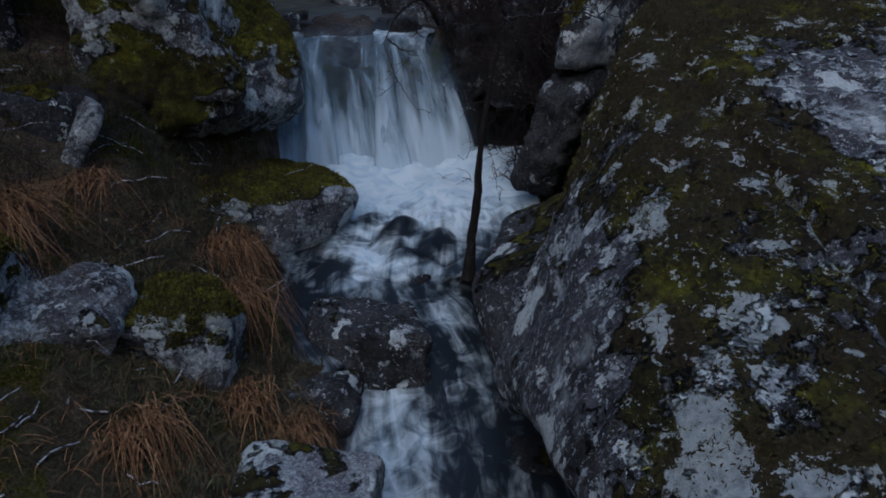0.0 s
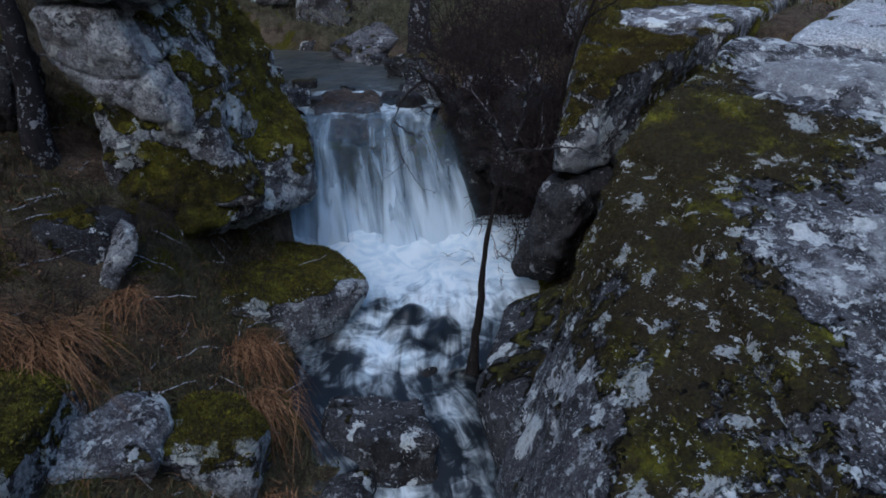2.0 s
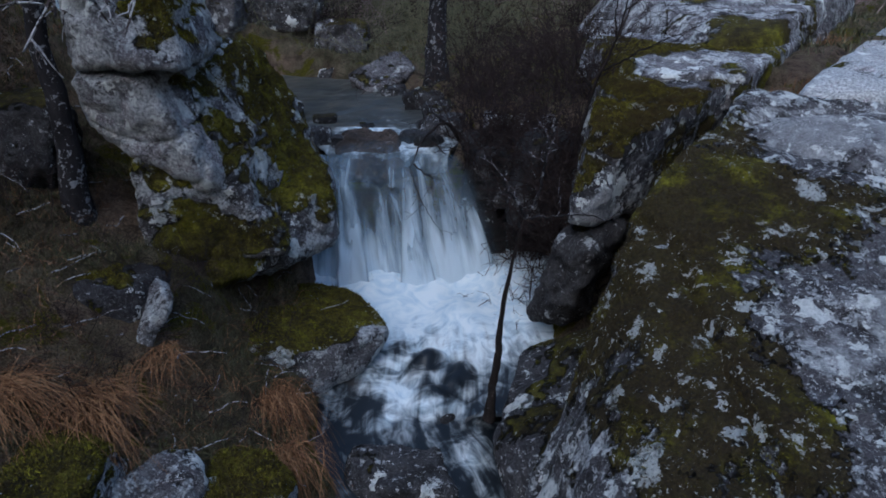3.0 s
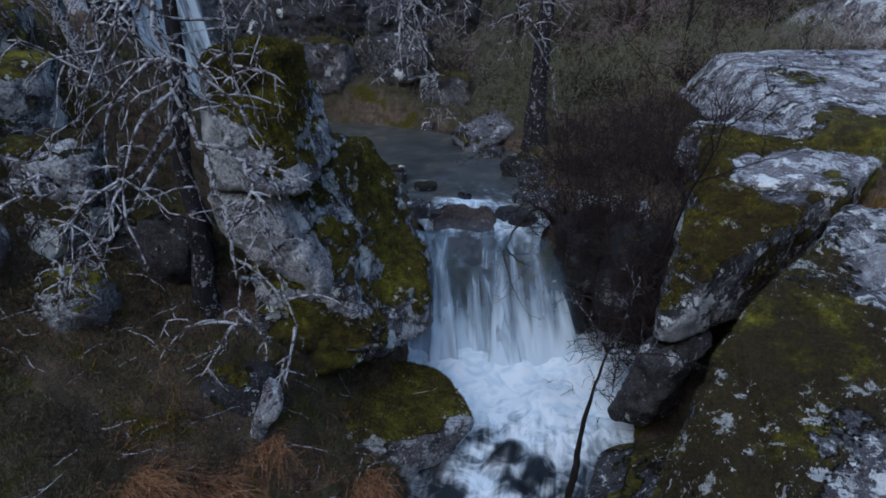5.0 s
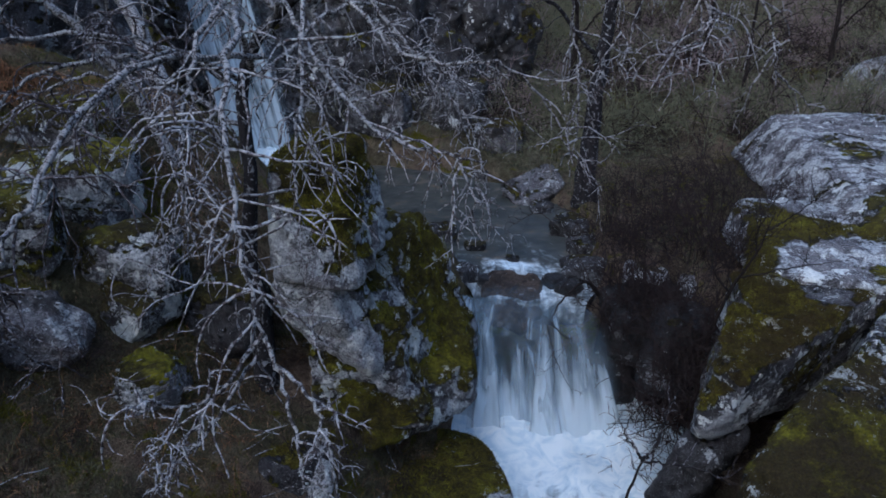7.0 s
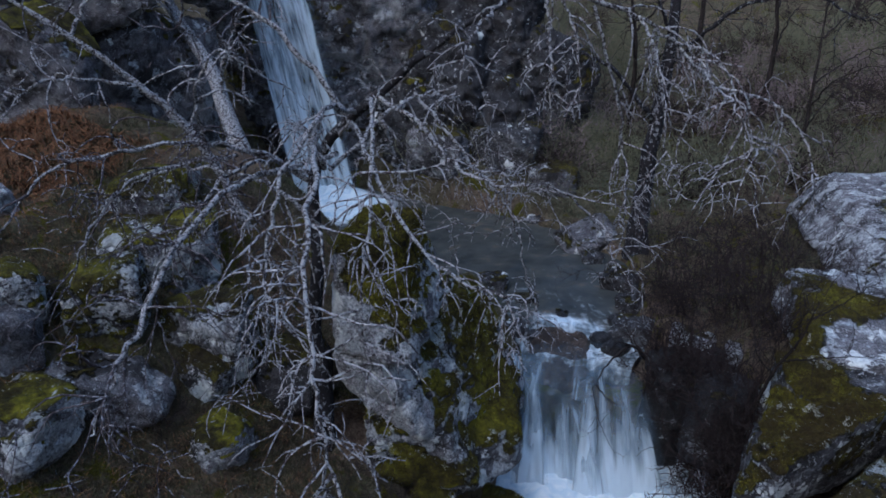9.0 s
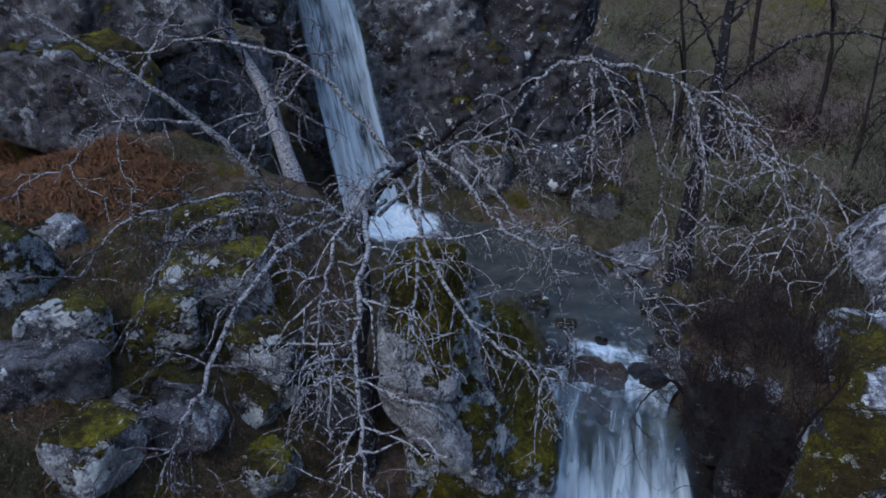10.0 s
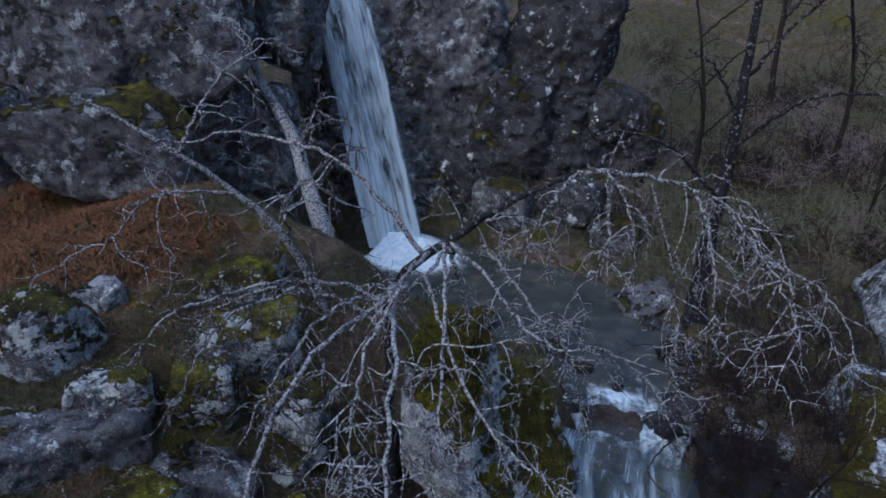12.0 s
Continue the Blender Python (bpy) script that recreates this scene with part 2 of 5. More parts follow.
def water_skin(name="stream_water", tint=(1.0, 1.0, 1.0), gloss=0.28):
    """Dark running water with soft foam; 'foam' says how broken it is and 'run' lies along the current."""
    s = Shade(name)
    foam, run = s.attr("foam").outputs["Fac"], s.attr("run").outputs["Vector"]
    cloud = s.noise(1.5, 3, 0.45, None, 0.7)
    curl = s.noise(3.2, 5, 0.55, None, 1.9)
    streak = s.noise(6.0, 4, 0.55, s.stretched(1.0, 0.2, 1.0, run), 1.1)
    mixd = s.calc("ADD", s.calc("MULTIPLY", cloud, 0.2), s.calc("ADD", s.calc("MULTIPLY", curl, 0.4), s.calc("MULTIPLY", streak, 0.4)))
    white = s.step(s.calc("ADD", s.calc("MULTIPLY", s.calc("SUBTRACT", mixd, 0.5), 1.25), s.calc("MULTIPLY", s.calc("SUBTRACT", foam, 0.5), 0.66)), -0.17, 0.24)
    deep = s.mix(1.0, s.ramp(s.noise(1.6, 5, 0.6), (0.3, (0.008, 0.011, 0.015)), (0.6, (0.02, 0.025, 0.031)), (0.75, (0.05, 0.043, 0.038))), tint, "MULTIPLY")
    col = s.mix(white, deep, s.ramp(curl, (0.3, (0.55, 0.7, 0.8)), (0.6, (0.84, 0.92, 0.95))))
    rough = s.calc("ADD", 0.34, s.calc("MULTIPLY", white, 0.6))
    n = s.bump(s.calc("ADD", s.calc("MULTIPLY", mixd, 0.5), s.calc("MULTIPLY", white, 0.1)), 0.1, 0.04)
    return s.finish(col, rough, n, gloss)


def fall_skin():
    """A veil of falling water: white strands with gaps that let the wet rock through."""
    s = Shade("falling_water")
    run, foam = s.attr("run").outputs["Vector"], s.attr("foam").outputs["Fac"]
    strand = s.noise(4.2, 3, 0.5, s.stretched(1.0, 0.3, 1.0, run), 0.8)
    thin = s.noise(11.0, 4, 0.55, s.stretched(1.0, 0.1, 1.0, run), 0.3)
    soft = s.noise(1.8, 3, 0.5, s.stretched(1.0, 0.5, 1.0, run))
    mixd = s.calc("ADD", s.calc("ADD", s.calc("MULTIPLY", strand, 0.35), s.calc("MULTIPLY", thin, 0.45)), s.calc("MULTIPLY", soft, 0.2))
    cover = s.step(s.calc("ADD", s.calc("SUBTRACT", mixd, 0.5), s.calc("MULTIPLY", s.calc("SUBTRACT", foam, 0.5), 0.62)), -0.15, 0.17)
    col = s.mix(cover, (0.15, 0.24, 0.32), (0.68, 0.8, 0.88))
    s.finish(col, 0.6, s.bump(mixd, 0.6, 0.06), 0.4)
    clear = s.t.nodes.new("ShaderNodeBsdfTransparent")
    blend = s.t.nodes.new("ShaderNodeMixShader")
    s.into(blend.inputs[0], s.calc("ADD", s.calc("MULTIPLY", cover, 0.74), 0.1))
    s.into(blend.inputs[1], clear.outputs[0])
    s.into(blend.inputs[2], s.bsdf.outputs[0])
    s.into(s.t.nodes["Material Output"].inputs["Surface"], blend.outputs[0])
    return s.m


M_SLAB = granite("granite_slab_moss_and_lichen", moss=0.78, lichen=0.68, tone=0.15, patch=1.24, green=1.05, up_bias=0.12, brown=0.92, speck=0.88, worn_sheen=0.6, ragged=1.1)
M_PALE = granite("granite_pale_lichen_top", moss=0.3, lichen=0.85, tone=0.22, patch=0.5, shift=3.1, up_bias=0.1, worn_sheen=0.3, relief=0.45)
# bare granite, its tone raised to paint the sky's reflection into it
M_BARE = granite("granite_bare_sky_sheen", moss=0.15, lichen=1.2, tone=0.6, patch=0.3, shift=41.0, up_bias=0.1, worn_sheen=0.3, relief=0.45)
M_MOSSY = granite("granite_thick_moss", moss=0.8, lichen=0.9, tone=0.18, patch=1.0, shift=7.7, up_bias=0.5, brown=0.3, green=1.2, worn_sheen=0.0)
M_GREY = granite("granite_grey_lichen", moss=0.36, lichen=0.95, tone=0.4, patch=1.1, shift=11.3, speck=1.05, up_bias=0.4, worn_sheen=0.2)
# wet stone, toned near black so the colour also carries shade
M_DARK = granite("granite_wet_and_shade", moss=0.3, lichen=0.45, tone=0.06, patch=0.3, shift=5.9, wet=0.5, up_bias=0.2)
M_CLIFF = granite("granite_cliff", moss=0.5, lichen=0.6, tone=0.18, patch=0.2, shift=15.0, speck=0.45, up_bias=0.35)
M_WALL = granite("granite_brown_wet", moss=0.1, warm=1.0, lichen=0.3, tone=0.12, patch=0.1, shift=33.0, wet=0.35, up_bias=0.2, speck=0.5)
M_FLANK = granite("granite_dark_flank", moss=0.4, lichen=0.42, tone=0.09, patch=0.55, shift=27.0, up_bias=0.3, speck=0.8, worn_sheen=0.2)
M_SLOPE = granite("granite_slope_mossy", moss=0.6, lichen=0.85, tone=0.2, patch=0.9, shift=21.0, up_bias=0.5, speck=0.9, worn_sheen=0.1)
M_CROWN = granite("granite_moss_crown", moss=0.7, lichen=0.95, tone=0.26, patch=0.9, shift=17.0, up_bias=0.6, green=1.35, brown=0.15, worn_sheen=0.2)
M_PLAIN = granite("granite_smooth_grey", moss=0.22, lichen=0.6, tone=0.2, patch=0.2, shift=47.0, speck=0.6, up_bias=0.25, worn_sheen=0.25)
M_SPOTTED = granite("granite_white_lichen_spots", moss=0.72, lichen=0.9, tone=0.2, patch=1.25, shift=53.0, up_bias=0.3, brown=0.3, worn_sheen=0.2)
M_BLOCK = granite("granite_brown_moss", moss=0.7, lichen=0.6, tone=0.14, patch=1.1, shift=61.0, up_bias=0.45, brown=0.8, speck=0.75, worn_sheen=0.8)
M_DIM = granite("granite_dim_spotted", moss=0.4, lichen=0.42, tone=0.08, patch=0.35, shift=67.0, up_bias=0.3, speck=0.5, worn_sheen=0.0)
M_SOIL = soil()
M_BARK = bark("bark_dark", 0.14, dark=(0.015, 0.012, 0.011))
M_LIMB = bark("bark_lichen", 0.74, dark=(0.03, 0.026, 0.026), crust=(0.55, 0.55, 0.56))
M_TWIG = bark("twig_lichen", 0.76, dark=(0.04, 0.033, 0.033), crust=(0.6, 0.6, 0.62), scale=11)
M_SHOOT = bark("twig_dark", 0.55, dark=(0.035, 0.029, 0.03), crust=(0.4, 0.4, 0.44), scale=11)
M_ALDER = bark("bark_alder", 0.42, dark=(0.012, 0.011, 0.012), crust=(0.34, 0.35, 0.37), scale=6)
M_STEM = bark("stem_dark", 0.12, dark=(0.022, 0.016, 0.015), crust=(0.2, 0.17, 0.15))
M_DRY = bark("dry_stalks", 0.4, dark=(0.09, 0.08, 0.055), crust=(0.26, 0.25, 0.17))
M_STRAW = straw("dry_grass", (0.12, 0.055, 0.025), (0.5, 0.27, 0.13))
M_LEAF = straw("fallen_leaves", (0.1, 0.06, 0.035), (0.4, 0.27, 0.17))
M_GRASS = straw("winter_grass", (0.04, 0.042, 0.02), (0.17, 0.165, 0.085))
M_MEADOW = straw("meadow_grass", (0.05, 0.055, 0.03), (0.18, 0.185, 0.105))
M_FERN = straw("dead_bracken", (0.1, 0.05, 0.025), (0.34, 0.165, 0.075))
M_MOSS = moss_leaf()
M_FRESH = moss_leaf("moss_shoots_fresh", 0.4, 1.15)
M_WATER = water_skin()
M_POOL = water_skin("pool_water", (3.7, 3.1, 2.3), 0.14)
M_FALL = fall_skin()

# ---- lie of the land ----
LOWER = [(0.35, -8, 0.9, -0.6), (0.35, 3.0, 0.8, 0.1), (0.15, 4.6, 0.75, 0.35), (0.05, 5.4, 0.75, 0.6), (-0.45, 6.0, 1.0, 0.9), (-0.4, 7.0, 0.95, 1.08), (-.55, 8.5, 1.5, 1.2), (-.5, 9.7, 1.6, 1.22), (0.0, 10.7, 1.2, 1.22)]
UPPER = [(-1.15, 10.15, 0.85, 2.74), (-1.3, 11.5, 1.0, 2.78), (-2.2, 13.6, 1.5, 2.8), (-4.2, 15.0, 1.8, 2.8), (-7.2, 15.5, 1.8, 2.8), (-9.6, 16.0, 1.9, 2.8)]


def channel(x, y, line):
    """Distance to a stream's line, and its half-width and level there."""
    best = np.full(x.shape, 1e9)
    half, level = np.zeros(x.shape), np.zeros(x.shape)
    for (x0, y0, w0, z0), (x1, y1, w1, z1) in zip(line, line[1:]):
        dx, dy = x1 - x0, y1 - y0
        k = np.clip(((x - x0) * dx + (y - y0) * dy) / (dx * dx + dy * dy), 0, 1)
        d = np.hypot(x - x0 - k * dx, y - y0 - k * dy)
        near = d < best
        best = np.where(near, d, best)
        half = np.where(near, w0 + k * (w1 - w0), half)
        level = np.where(near, z0 + k * (z1 - z0), level)
    return best, half, level


def land(x, y):
    """Height of the ground."""
    x, y = np.asarray(x, float), np.asarray(y, float)
    p = np.stack([x, y, np.zeros_like(x)], -1).reshape(-1, 3)
    rough = (0.17 * fbm(p * 0.9, 4, 3) + 0.05 * fbm(p * 4, 4, 9)).reshape(x.shape)
    u = np.maximum(0, -1.0 - x)
    near = 0.15 + 0.14 * np.clip(y, -5, 9) + 5.2 * (1 - np.exp(-(u / 5.0) ** 1.25)) + 0.9 * smooth(3, 6.5, u) * smooth(12, 8, u) + 2.6 * smooth(3.2, 6.5, x)
    far = 3.1 + 0.35 * np.clip(x - 0.9, 0, 2.6) + 0.03 * np.maximum(0, x - 3) + 0.17 * np.maximum(0, y - 19) + 0.35 * np.clip(-8.8 - x, 0, 12) + 0.9 * smooth(15.5, 19, y) * smooth(-1, -6, x)
    # slopes added all round, unseen behind and beside the camera, to block low skylight
    sky_rim = 0.75 * np.maximum(0, -9 - y) + 0.55 * np.maximum(0, -19 - x) + 0.5 * np.maximum(0, x - 17) + 0.28 * np.maximum(0, y - 40)
    left = smooth(-2.5, -5.0, x)
    hollow = 1.1 * smooth(-0.1, 0.2, x) * smooth(1.6, 1.2, x)
    near = near - 0.55 * np.exp(-((x + 2.25) / 0.55) ** 2 - ((y - 6.9) / 0.8) ** 2)
    near = near + 0.35 * np.exp(-((x + 3.05) / 0.4) ** 2 - ((y - 6.25) / 0.45) ** 2)
    t = smooth(9.6, 10.4, y - hollow) * (1 - left) + smooth(9.6, 12.8, y) * left
    z = near + (far - near) * t + rough + np.minimum(sky_rim, 45)
    for line, deep in ((LOWER, 0.35), (UPPER, 0.3)):
        d, half, level = channel(x, y, line)
        w = smooth(half, half + 0.55, d + 0.5 * rough)
        reach = smooth(9.6, 9.9, y) * (1 - (hollow > 0.5)) if line is UPPER else 1 - smooth(9.6, 9.9, y - hollow)
        z = z + (1 - w) * reach * (level - deep + 0.3 * rough - z)
    return z


def axis(lo, hi, step, out_lo, out_hi, growth=1.13):
    a = list(np.arange(lo, hi, step))
    s = step
    while a[-1] < out_hi:
        s *= growth
        a.append(a[-1] + s)
    s = step
    while a[0] > out_lo:
        s *= growth
        a.insert(0, a[0] - s)
    return np.array(a)


gx, gy = axis(-9, 4, 0.075, -120, 120), axis(1.5, 17, 0.075, -40, 260)
X, Y = np.meshgrid(gx, gy)
ground = put("ground", make_mesh("ground", np.stack([X, Y, land(X, Y)], -1).reshape(-1, 3), grid_faces(len(gy), len(gx)), M_SOIL))
tagged(ground, "dark leaf-littered winter soil with rough grass and moss", "ground", kind="structure")


def floor_at(x, y):
    return float(land(np.array([x]), np.array([y]))[0])


def paint(me, name, values, kind="FLOAT"):
    a = me.attributes.new(name, kind, "POINT")
    a.data.foreach_set("vector" if kind == "FLOAT_VECTOR" else "value", np.asarray(values, np.float32).ravel())


# ---- boulders ----
ICO = {}


def ico(level):
    if level not in ICO:
        bm = bmesh.new()
        bmesh.ops.create_icosphere(bm, subdivisions=level, radius=1.0)
        ICO[level] = (np.array([v.co[:] for v in bm.verts]), np.array([[v.index for v in f.verts] for f in bm.faces]))
        bm.free()
    return ICO[level]


def normals(p, f):
    a, b, c = p[f[:, 0]], p[f[:, 1]], p[f[:, 2]]
    fn = np.cross(b - a, c - a)
    n = np.zeros_like(p)
    for k in range(3):
        for ax in range(3):
            n[:, ax] += np.bincount(f[:, k], fn[:, ax], len(p))
    return n / (np.linalg.norm(n, axis=1)[:, None] + 1e-12)


def boulder(label, centre, half=None, mat=None, turn=(0, 0, 0), faces=(), seed=1, edge=9.0, detail=5, lumps=0.07, grit=0.02, chips=7, name="boulder", category="boulder", group="", cover=(), fuzz=0):
    """A weathered block: half-spaces rounded into one another, then worn by noise. faces: normal and a place on the face."""
    rng = np.random.default_rng(seed)
    d, f = ico(detail)
    c = np.array(centre, float)
    planes = []
    if half:
        m = np.array(Euler([radians(a) for a in turn]).to_matrix())
        for k in range(3):
            for s in (-1, 1):
                planes.append((s * m[:, k], half[k] * rng.uniform(0.93, 1.05)))
        for _ in range(chips):
            q = rng.normal(size=3)
            q /= np.linalg.norm(q)
            planes.append((m @ q, np.linalg.norm(q * np.array(half)) * rng.uniform(0.98, 1.25)))
    for nx, ny, nz, px, py, pz in faces:
        n = np.array((nx, ny, nz), float)
        n /= np.linalg.norm(n)
        planes.append((n, float(n @ (np.array((px, py, pz)) - c))))
    total = 0
    for n, dist in planes:
        total = total + np.maximum(0, d @ n / dist) ** edge
    r = total ** (-1 / edge)
    p = d * r[:, None]
    size = float(np.mean(r))
    w = p + c
    r2 = lumps * size * fbm(w * (1.1 / size) + seed, 5, seed) + grit * fbm(w * 5.0, 4, seed + 5)
    r2 -= 0.05 * size * np.exp(-np.abs(soft_noise(w * (1.4 / size) + 3.7, seed + 9)) / 0.035)
    p = p + normals(p, f) * r2[:, None]
    me = make_mesh(name, p, f, mat)
    w, nrm = p + c, normals(p, f)
    moss, up_bias = COATS[mat.name]
    grown = 0.26 * fbm(w * 1.15 + 31.0, 5, 77, 0.55) + up_bias * (nrm[:, 2] - 0.35)
    for x, y, z, rad, a in cover:
        grown = grown + a * np.exp(-((w[:, 0] - x) ** 2 + (w[:, 1] - y) ** 2 + (w[:, 2] - z) ** 2) / (rad * rad))
    paint(me, "cover", grown)
    ob = put(name, me)
    ob.location = c
    if fuzz:
        tri = p[f]
        area = np.linalg.norm(np.cross(tri[:, 1] - tri[:, 0], tri[:, 2] - tri[:, 0]), axis=1)
        chance = area * np.clip((grown[f].mean(1) + 0.5 - (0.9 - 0.5 * moss)) / 0.1, 0, 1) * (nrm[f[:, 0], 2] > 0.1)
        pick = rng.choice(len(f), fuzz, p=chance / chance.sum())
        a, b = rng.random((2, fuzz, 1))
        flip = a + b > 1
        a, b = np.where(flip, 1 - a, a), np.where(flip, 1 - b, b)
        spot = tri[pick, 0] * (1 - a - b) + tri[pick, 1] * a + tri[pick, 2] * b
        lean = nrm[f[pick, 0]] + rng.normal(size=(fuzz, 3)) * 0.75
        lean /= np.linalg.norm(lean, axis=1)[:, None]
        side = np.cross(lean, rng.normal(size=(fuzz, 3)))
        side /= np.linalg.norm(side, axis=1)[:, None]
        tall = rng.uniform(0.012, 0.042, (fuzz, 1))
        v = np.stack([spot - side * 0.005, spot + side * 0.005, spot + lean * tall], 1).reshape(-1, 3)
        tagged(put("moss", make_mesh("moss", v, np.arange(3 * fuzz).reshape(-1, 3), M_MOSS if mat in (M_SLAB, M_BLOCK) else M_FRESH), ob, "olive and yellow-green moss"), kind="stuff")
    return tagged(ob, label, category, group)


# the great slab beside the stream
boulder("huge sloping granite slab with olive moss and white lichen patches", (3.2, 5.0, 1.4), None, M_SLAB, seed=3, edge=24, detail=7, lumps=.02, grit=.035, fuzz=34000, faces=[
    (-.05, -.30, 1, 2.5, 4.8, 3.12), (0, -.12, 1, 3, 7.6, 3.92), (-.9, .03, .42, .48, 5, 1.35), (-.81, .575, .0, 1.88, 6.57, 3.55), (-.55, -.35, -.76, .75, 3.2, 1.2),
    (0, 0, -1, 3, 5, -.6), (-.25, -1, .1, 1.5, .9, 1), (1, 0, 0, 7.2, 5, 1), (.3, 1, 0, 4.2, 8.9, 1), (-.6, -.2, .8, 1.25, 4.5, 2.98)],
    # the -.5 and -.45 entries pale the plateau with painted sky sheen
    cover=[(1.7, 3.5, 2.8, .8, .36), (1.7, 4.8, 3.0, .7, .2), (2.1, 6.0, 3.5, .7, .2), (3.0, 5.9, 3.4, .7, .12), (2.75, 4.6, 3.0, .7, -.27), (3.6, 4.9, 3.0, 1.1, -.34), (3.2, 3.5, 2.8, .8, -.3), (2.7, 2.9, 2.5, .5, -.2), (2.5, 5.3, 3.2, .4, -.2), (3.8, 7.7, 3.9, .7, -.5), (4.7, 7.2, 3.9, 1.2, -.45), (2.5, 6.9, 3.75, .55, .3), (3.0, 7.6, 3.9, .35, .3), (.6, 3.8, 1.7, .9, -.08), (.9, 5.4, 2.0, .8, .06), (1.6, 5.2, 3.0, .5, .14)])
boulder("bare granite apron beyond the great slab, paled by painted sky sheen", (7.0, 10.4, 2.6), None, M_BARE, seed=4, edge=14, detail=6, lumps=.015, grit=.03, faces=[
    (0, -.05, 1, 5, 9.5, 4.12), (-.8, .6, .2, 4.5, 9.4, 3.9), (-.3, -1, .15, 4.2, 8.85, 3), (1, 0, 0, 14, 9, 3), (0, 1, 0, 7, 15, 3), (0, 0, -1, 6, 9, 1)])
boulder("dark lichen-spotted granite flank beside the pool", (1.45, 5.75, .75), (.85, 1.45, .95), M_FLANK, (0, -25, -12), seed=5, edge=8, detail=6)
# rocks across the cleft
boulder("upright granite block with a mossy crown beside the cleft", (1.75, 7.9, 3.3), None, M_BLOCK, seed=9, edge=13, detail=6, lumps=.03, grit=.03, fuzz=16000, faces=[
    (-.05, -.12, 1, 2.1, 7.8, 3.95), (-.37, -.8, .47, 1.73, 7.12, 3.54), (-.96, .2, .15, 1.28, 7.6, 3.3), (.725, -.69, -.2, 2.02, 7.5, 3.85), (0, 0, -1, 2, 8, 2.78), (0, 1, 0, 2.3, 8.6, 3), (-.3, -.8, -.5, 1.5, 6.98, 2.95)],
    # the .2 entries from x 1.9 to 2.7 darken the cleft face, painting its shade
    cover=[(1.48, 7.05, 3.0, .3, -.6), (1.9, 7.35, 3.2, .3, .2), (2.35, 7.75, 3.4, .4, .2), (2.7, 8.1, 3.5, .4, .2), (1.4, 7.9, 3.7, .4, .2)])
boulder("flat granite block with moss mats and a pale bare end", (2.45, 8.8, 3.6), None, M_BLOCK, seed=10, edge=11, detail=6, lumps=.03, grit=.03, fuzz=12000, faces=[
    (0, -.05, 1, 2.5, 8.8, 4.1), (.74, -.67, -.16, 3.32, 8.9, 4.0), (-.12, -1, .2, 2.3, 8.2, 3.9), (-1, -.1, .15, 1.72, 8.7, 3.8), (0, 1, 0, 2.5, 9.4, 3.6), (0, 0, -1, 2.5, 8.8, 2.6)],
    # both .25 entries add moss on the cleft side as painted shade
    cover=[(2.8, 8.8, 4.15, .35, -.7), (3.2, 8.7, 3.6, .4, .25), (2.7, 8.2, 3.4, .4, .25), (1.6, 8.4, 3.9, .3, -.4)])
boulder("smooth pale granite step with a moss band", (3.2, 10.0, 4.0), None, M_PALE, seed=14, edge=13, detail=6, lumps=.02, grit=.03, fuzz=9000, faces=[
    (0, -.06, 1, 3, 9.7, 4.24), (.817, -.577, -.1, 4.1, 9.75, 4.15), (-.1, -1, .35, 2.6, 9.15, 4.12), (-1, -.1, .35, 2.15, 10, 4.1), (0, 1, 0, 3, 12, 4.0), (0, 0, -1, 3, 10, 3.72)],
    # last three: cleft moss, thickened to paint the shade there
    cover=[(2.3, 10.5, 4.3, .4, .6), (3.0, 10.8, 4.3, .45, .6), (3.7, 10.9, 4.3, .35, .5), (2.1, 9.8, 3.9, .6, .6), (3.7, 9.25, 3.7, .35, .8), (4.2, 9.95, 3.7, .35, .9), (4.6, 10.5, 3.7, .35, .9)])
# added near-black block; stands in for the deep shade of the cleft
boulder("dark filler block painting the shade deep in the cleft", (3.0, 8.2, 1.3), (1.35, .34, .92), M_DARK, (0, -6, 51), seed=13, edge=10, detail=6)
boulder("rounded granite block with pale lichen spots above the pool", (1.34, 7.65, 2.05), (.26, .5, .82), M_DIM, (0, 18, -35), seed=12, edge=11, chips=12, lumps=.1, grit=.04, detail=6)
boulder("low broad pale granite slab with grey lichen crust", (6.0, 13.2, 4.2), None, M_PALE, seed=15, edge=13, detail=6, lumps=.02, grit=.035, faces=[
    (-.02, -.05, 1, 4, 12, 4.68), (-.8, -.1, .6, 3.4, 13, 4.4), (-.1, -1, .7, 3, 10.8, 4.4), (0, 1, .2, 4, 17, 4), (1, 0, 0, 12, 12, 4), (0, 0, -1, 5, 12, 3.75), (.817, -.577, .1, 4.75, 10.7, 4)],
    cover=[(3.2, 10.9, 4.4, .7, .5), (4.3, 10.6, 4.4, .6, .4), (5.0, 10.9, 4.3, .6, .4), (6.0, 12.3, 4.4, .6, .35)])
boulder("low pale granite slab higher up the hillside", (9.6, 21.5, 4.6), (3.4, 2.4, 1.0), M_PALE, (4, 6, 20), seed=18, edge=14, detail=6, lumps=.03)
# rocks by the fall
# the next three rocks have the hollow's shade painted into their dark stone
boulder("wet boulder overhanging the pool, painted near black for shade", (.75, 10.75, 2.5), (.9, .75, .5), M_DARK, (8, 0, 20), seed=21, edge=14, chips=12, lumps=.12, grit=.05, detail=6)
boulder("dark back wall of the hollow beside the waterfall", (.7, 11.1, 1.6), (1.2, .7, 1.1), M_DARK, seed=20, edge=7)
boulder("rock in the brambles, painted near black for shade", (1.25, 9.6, 2.6), (.55, .5, .7), M_DARK, seed=28, edge=12, chips=10, lumps=.12)
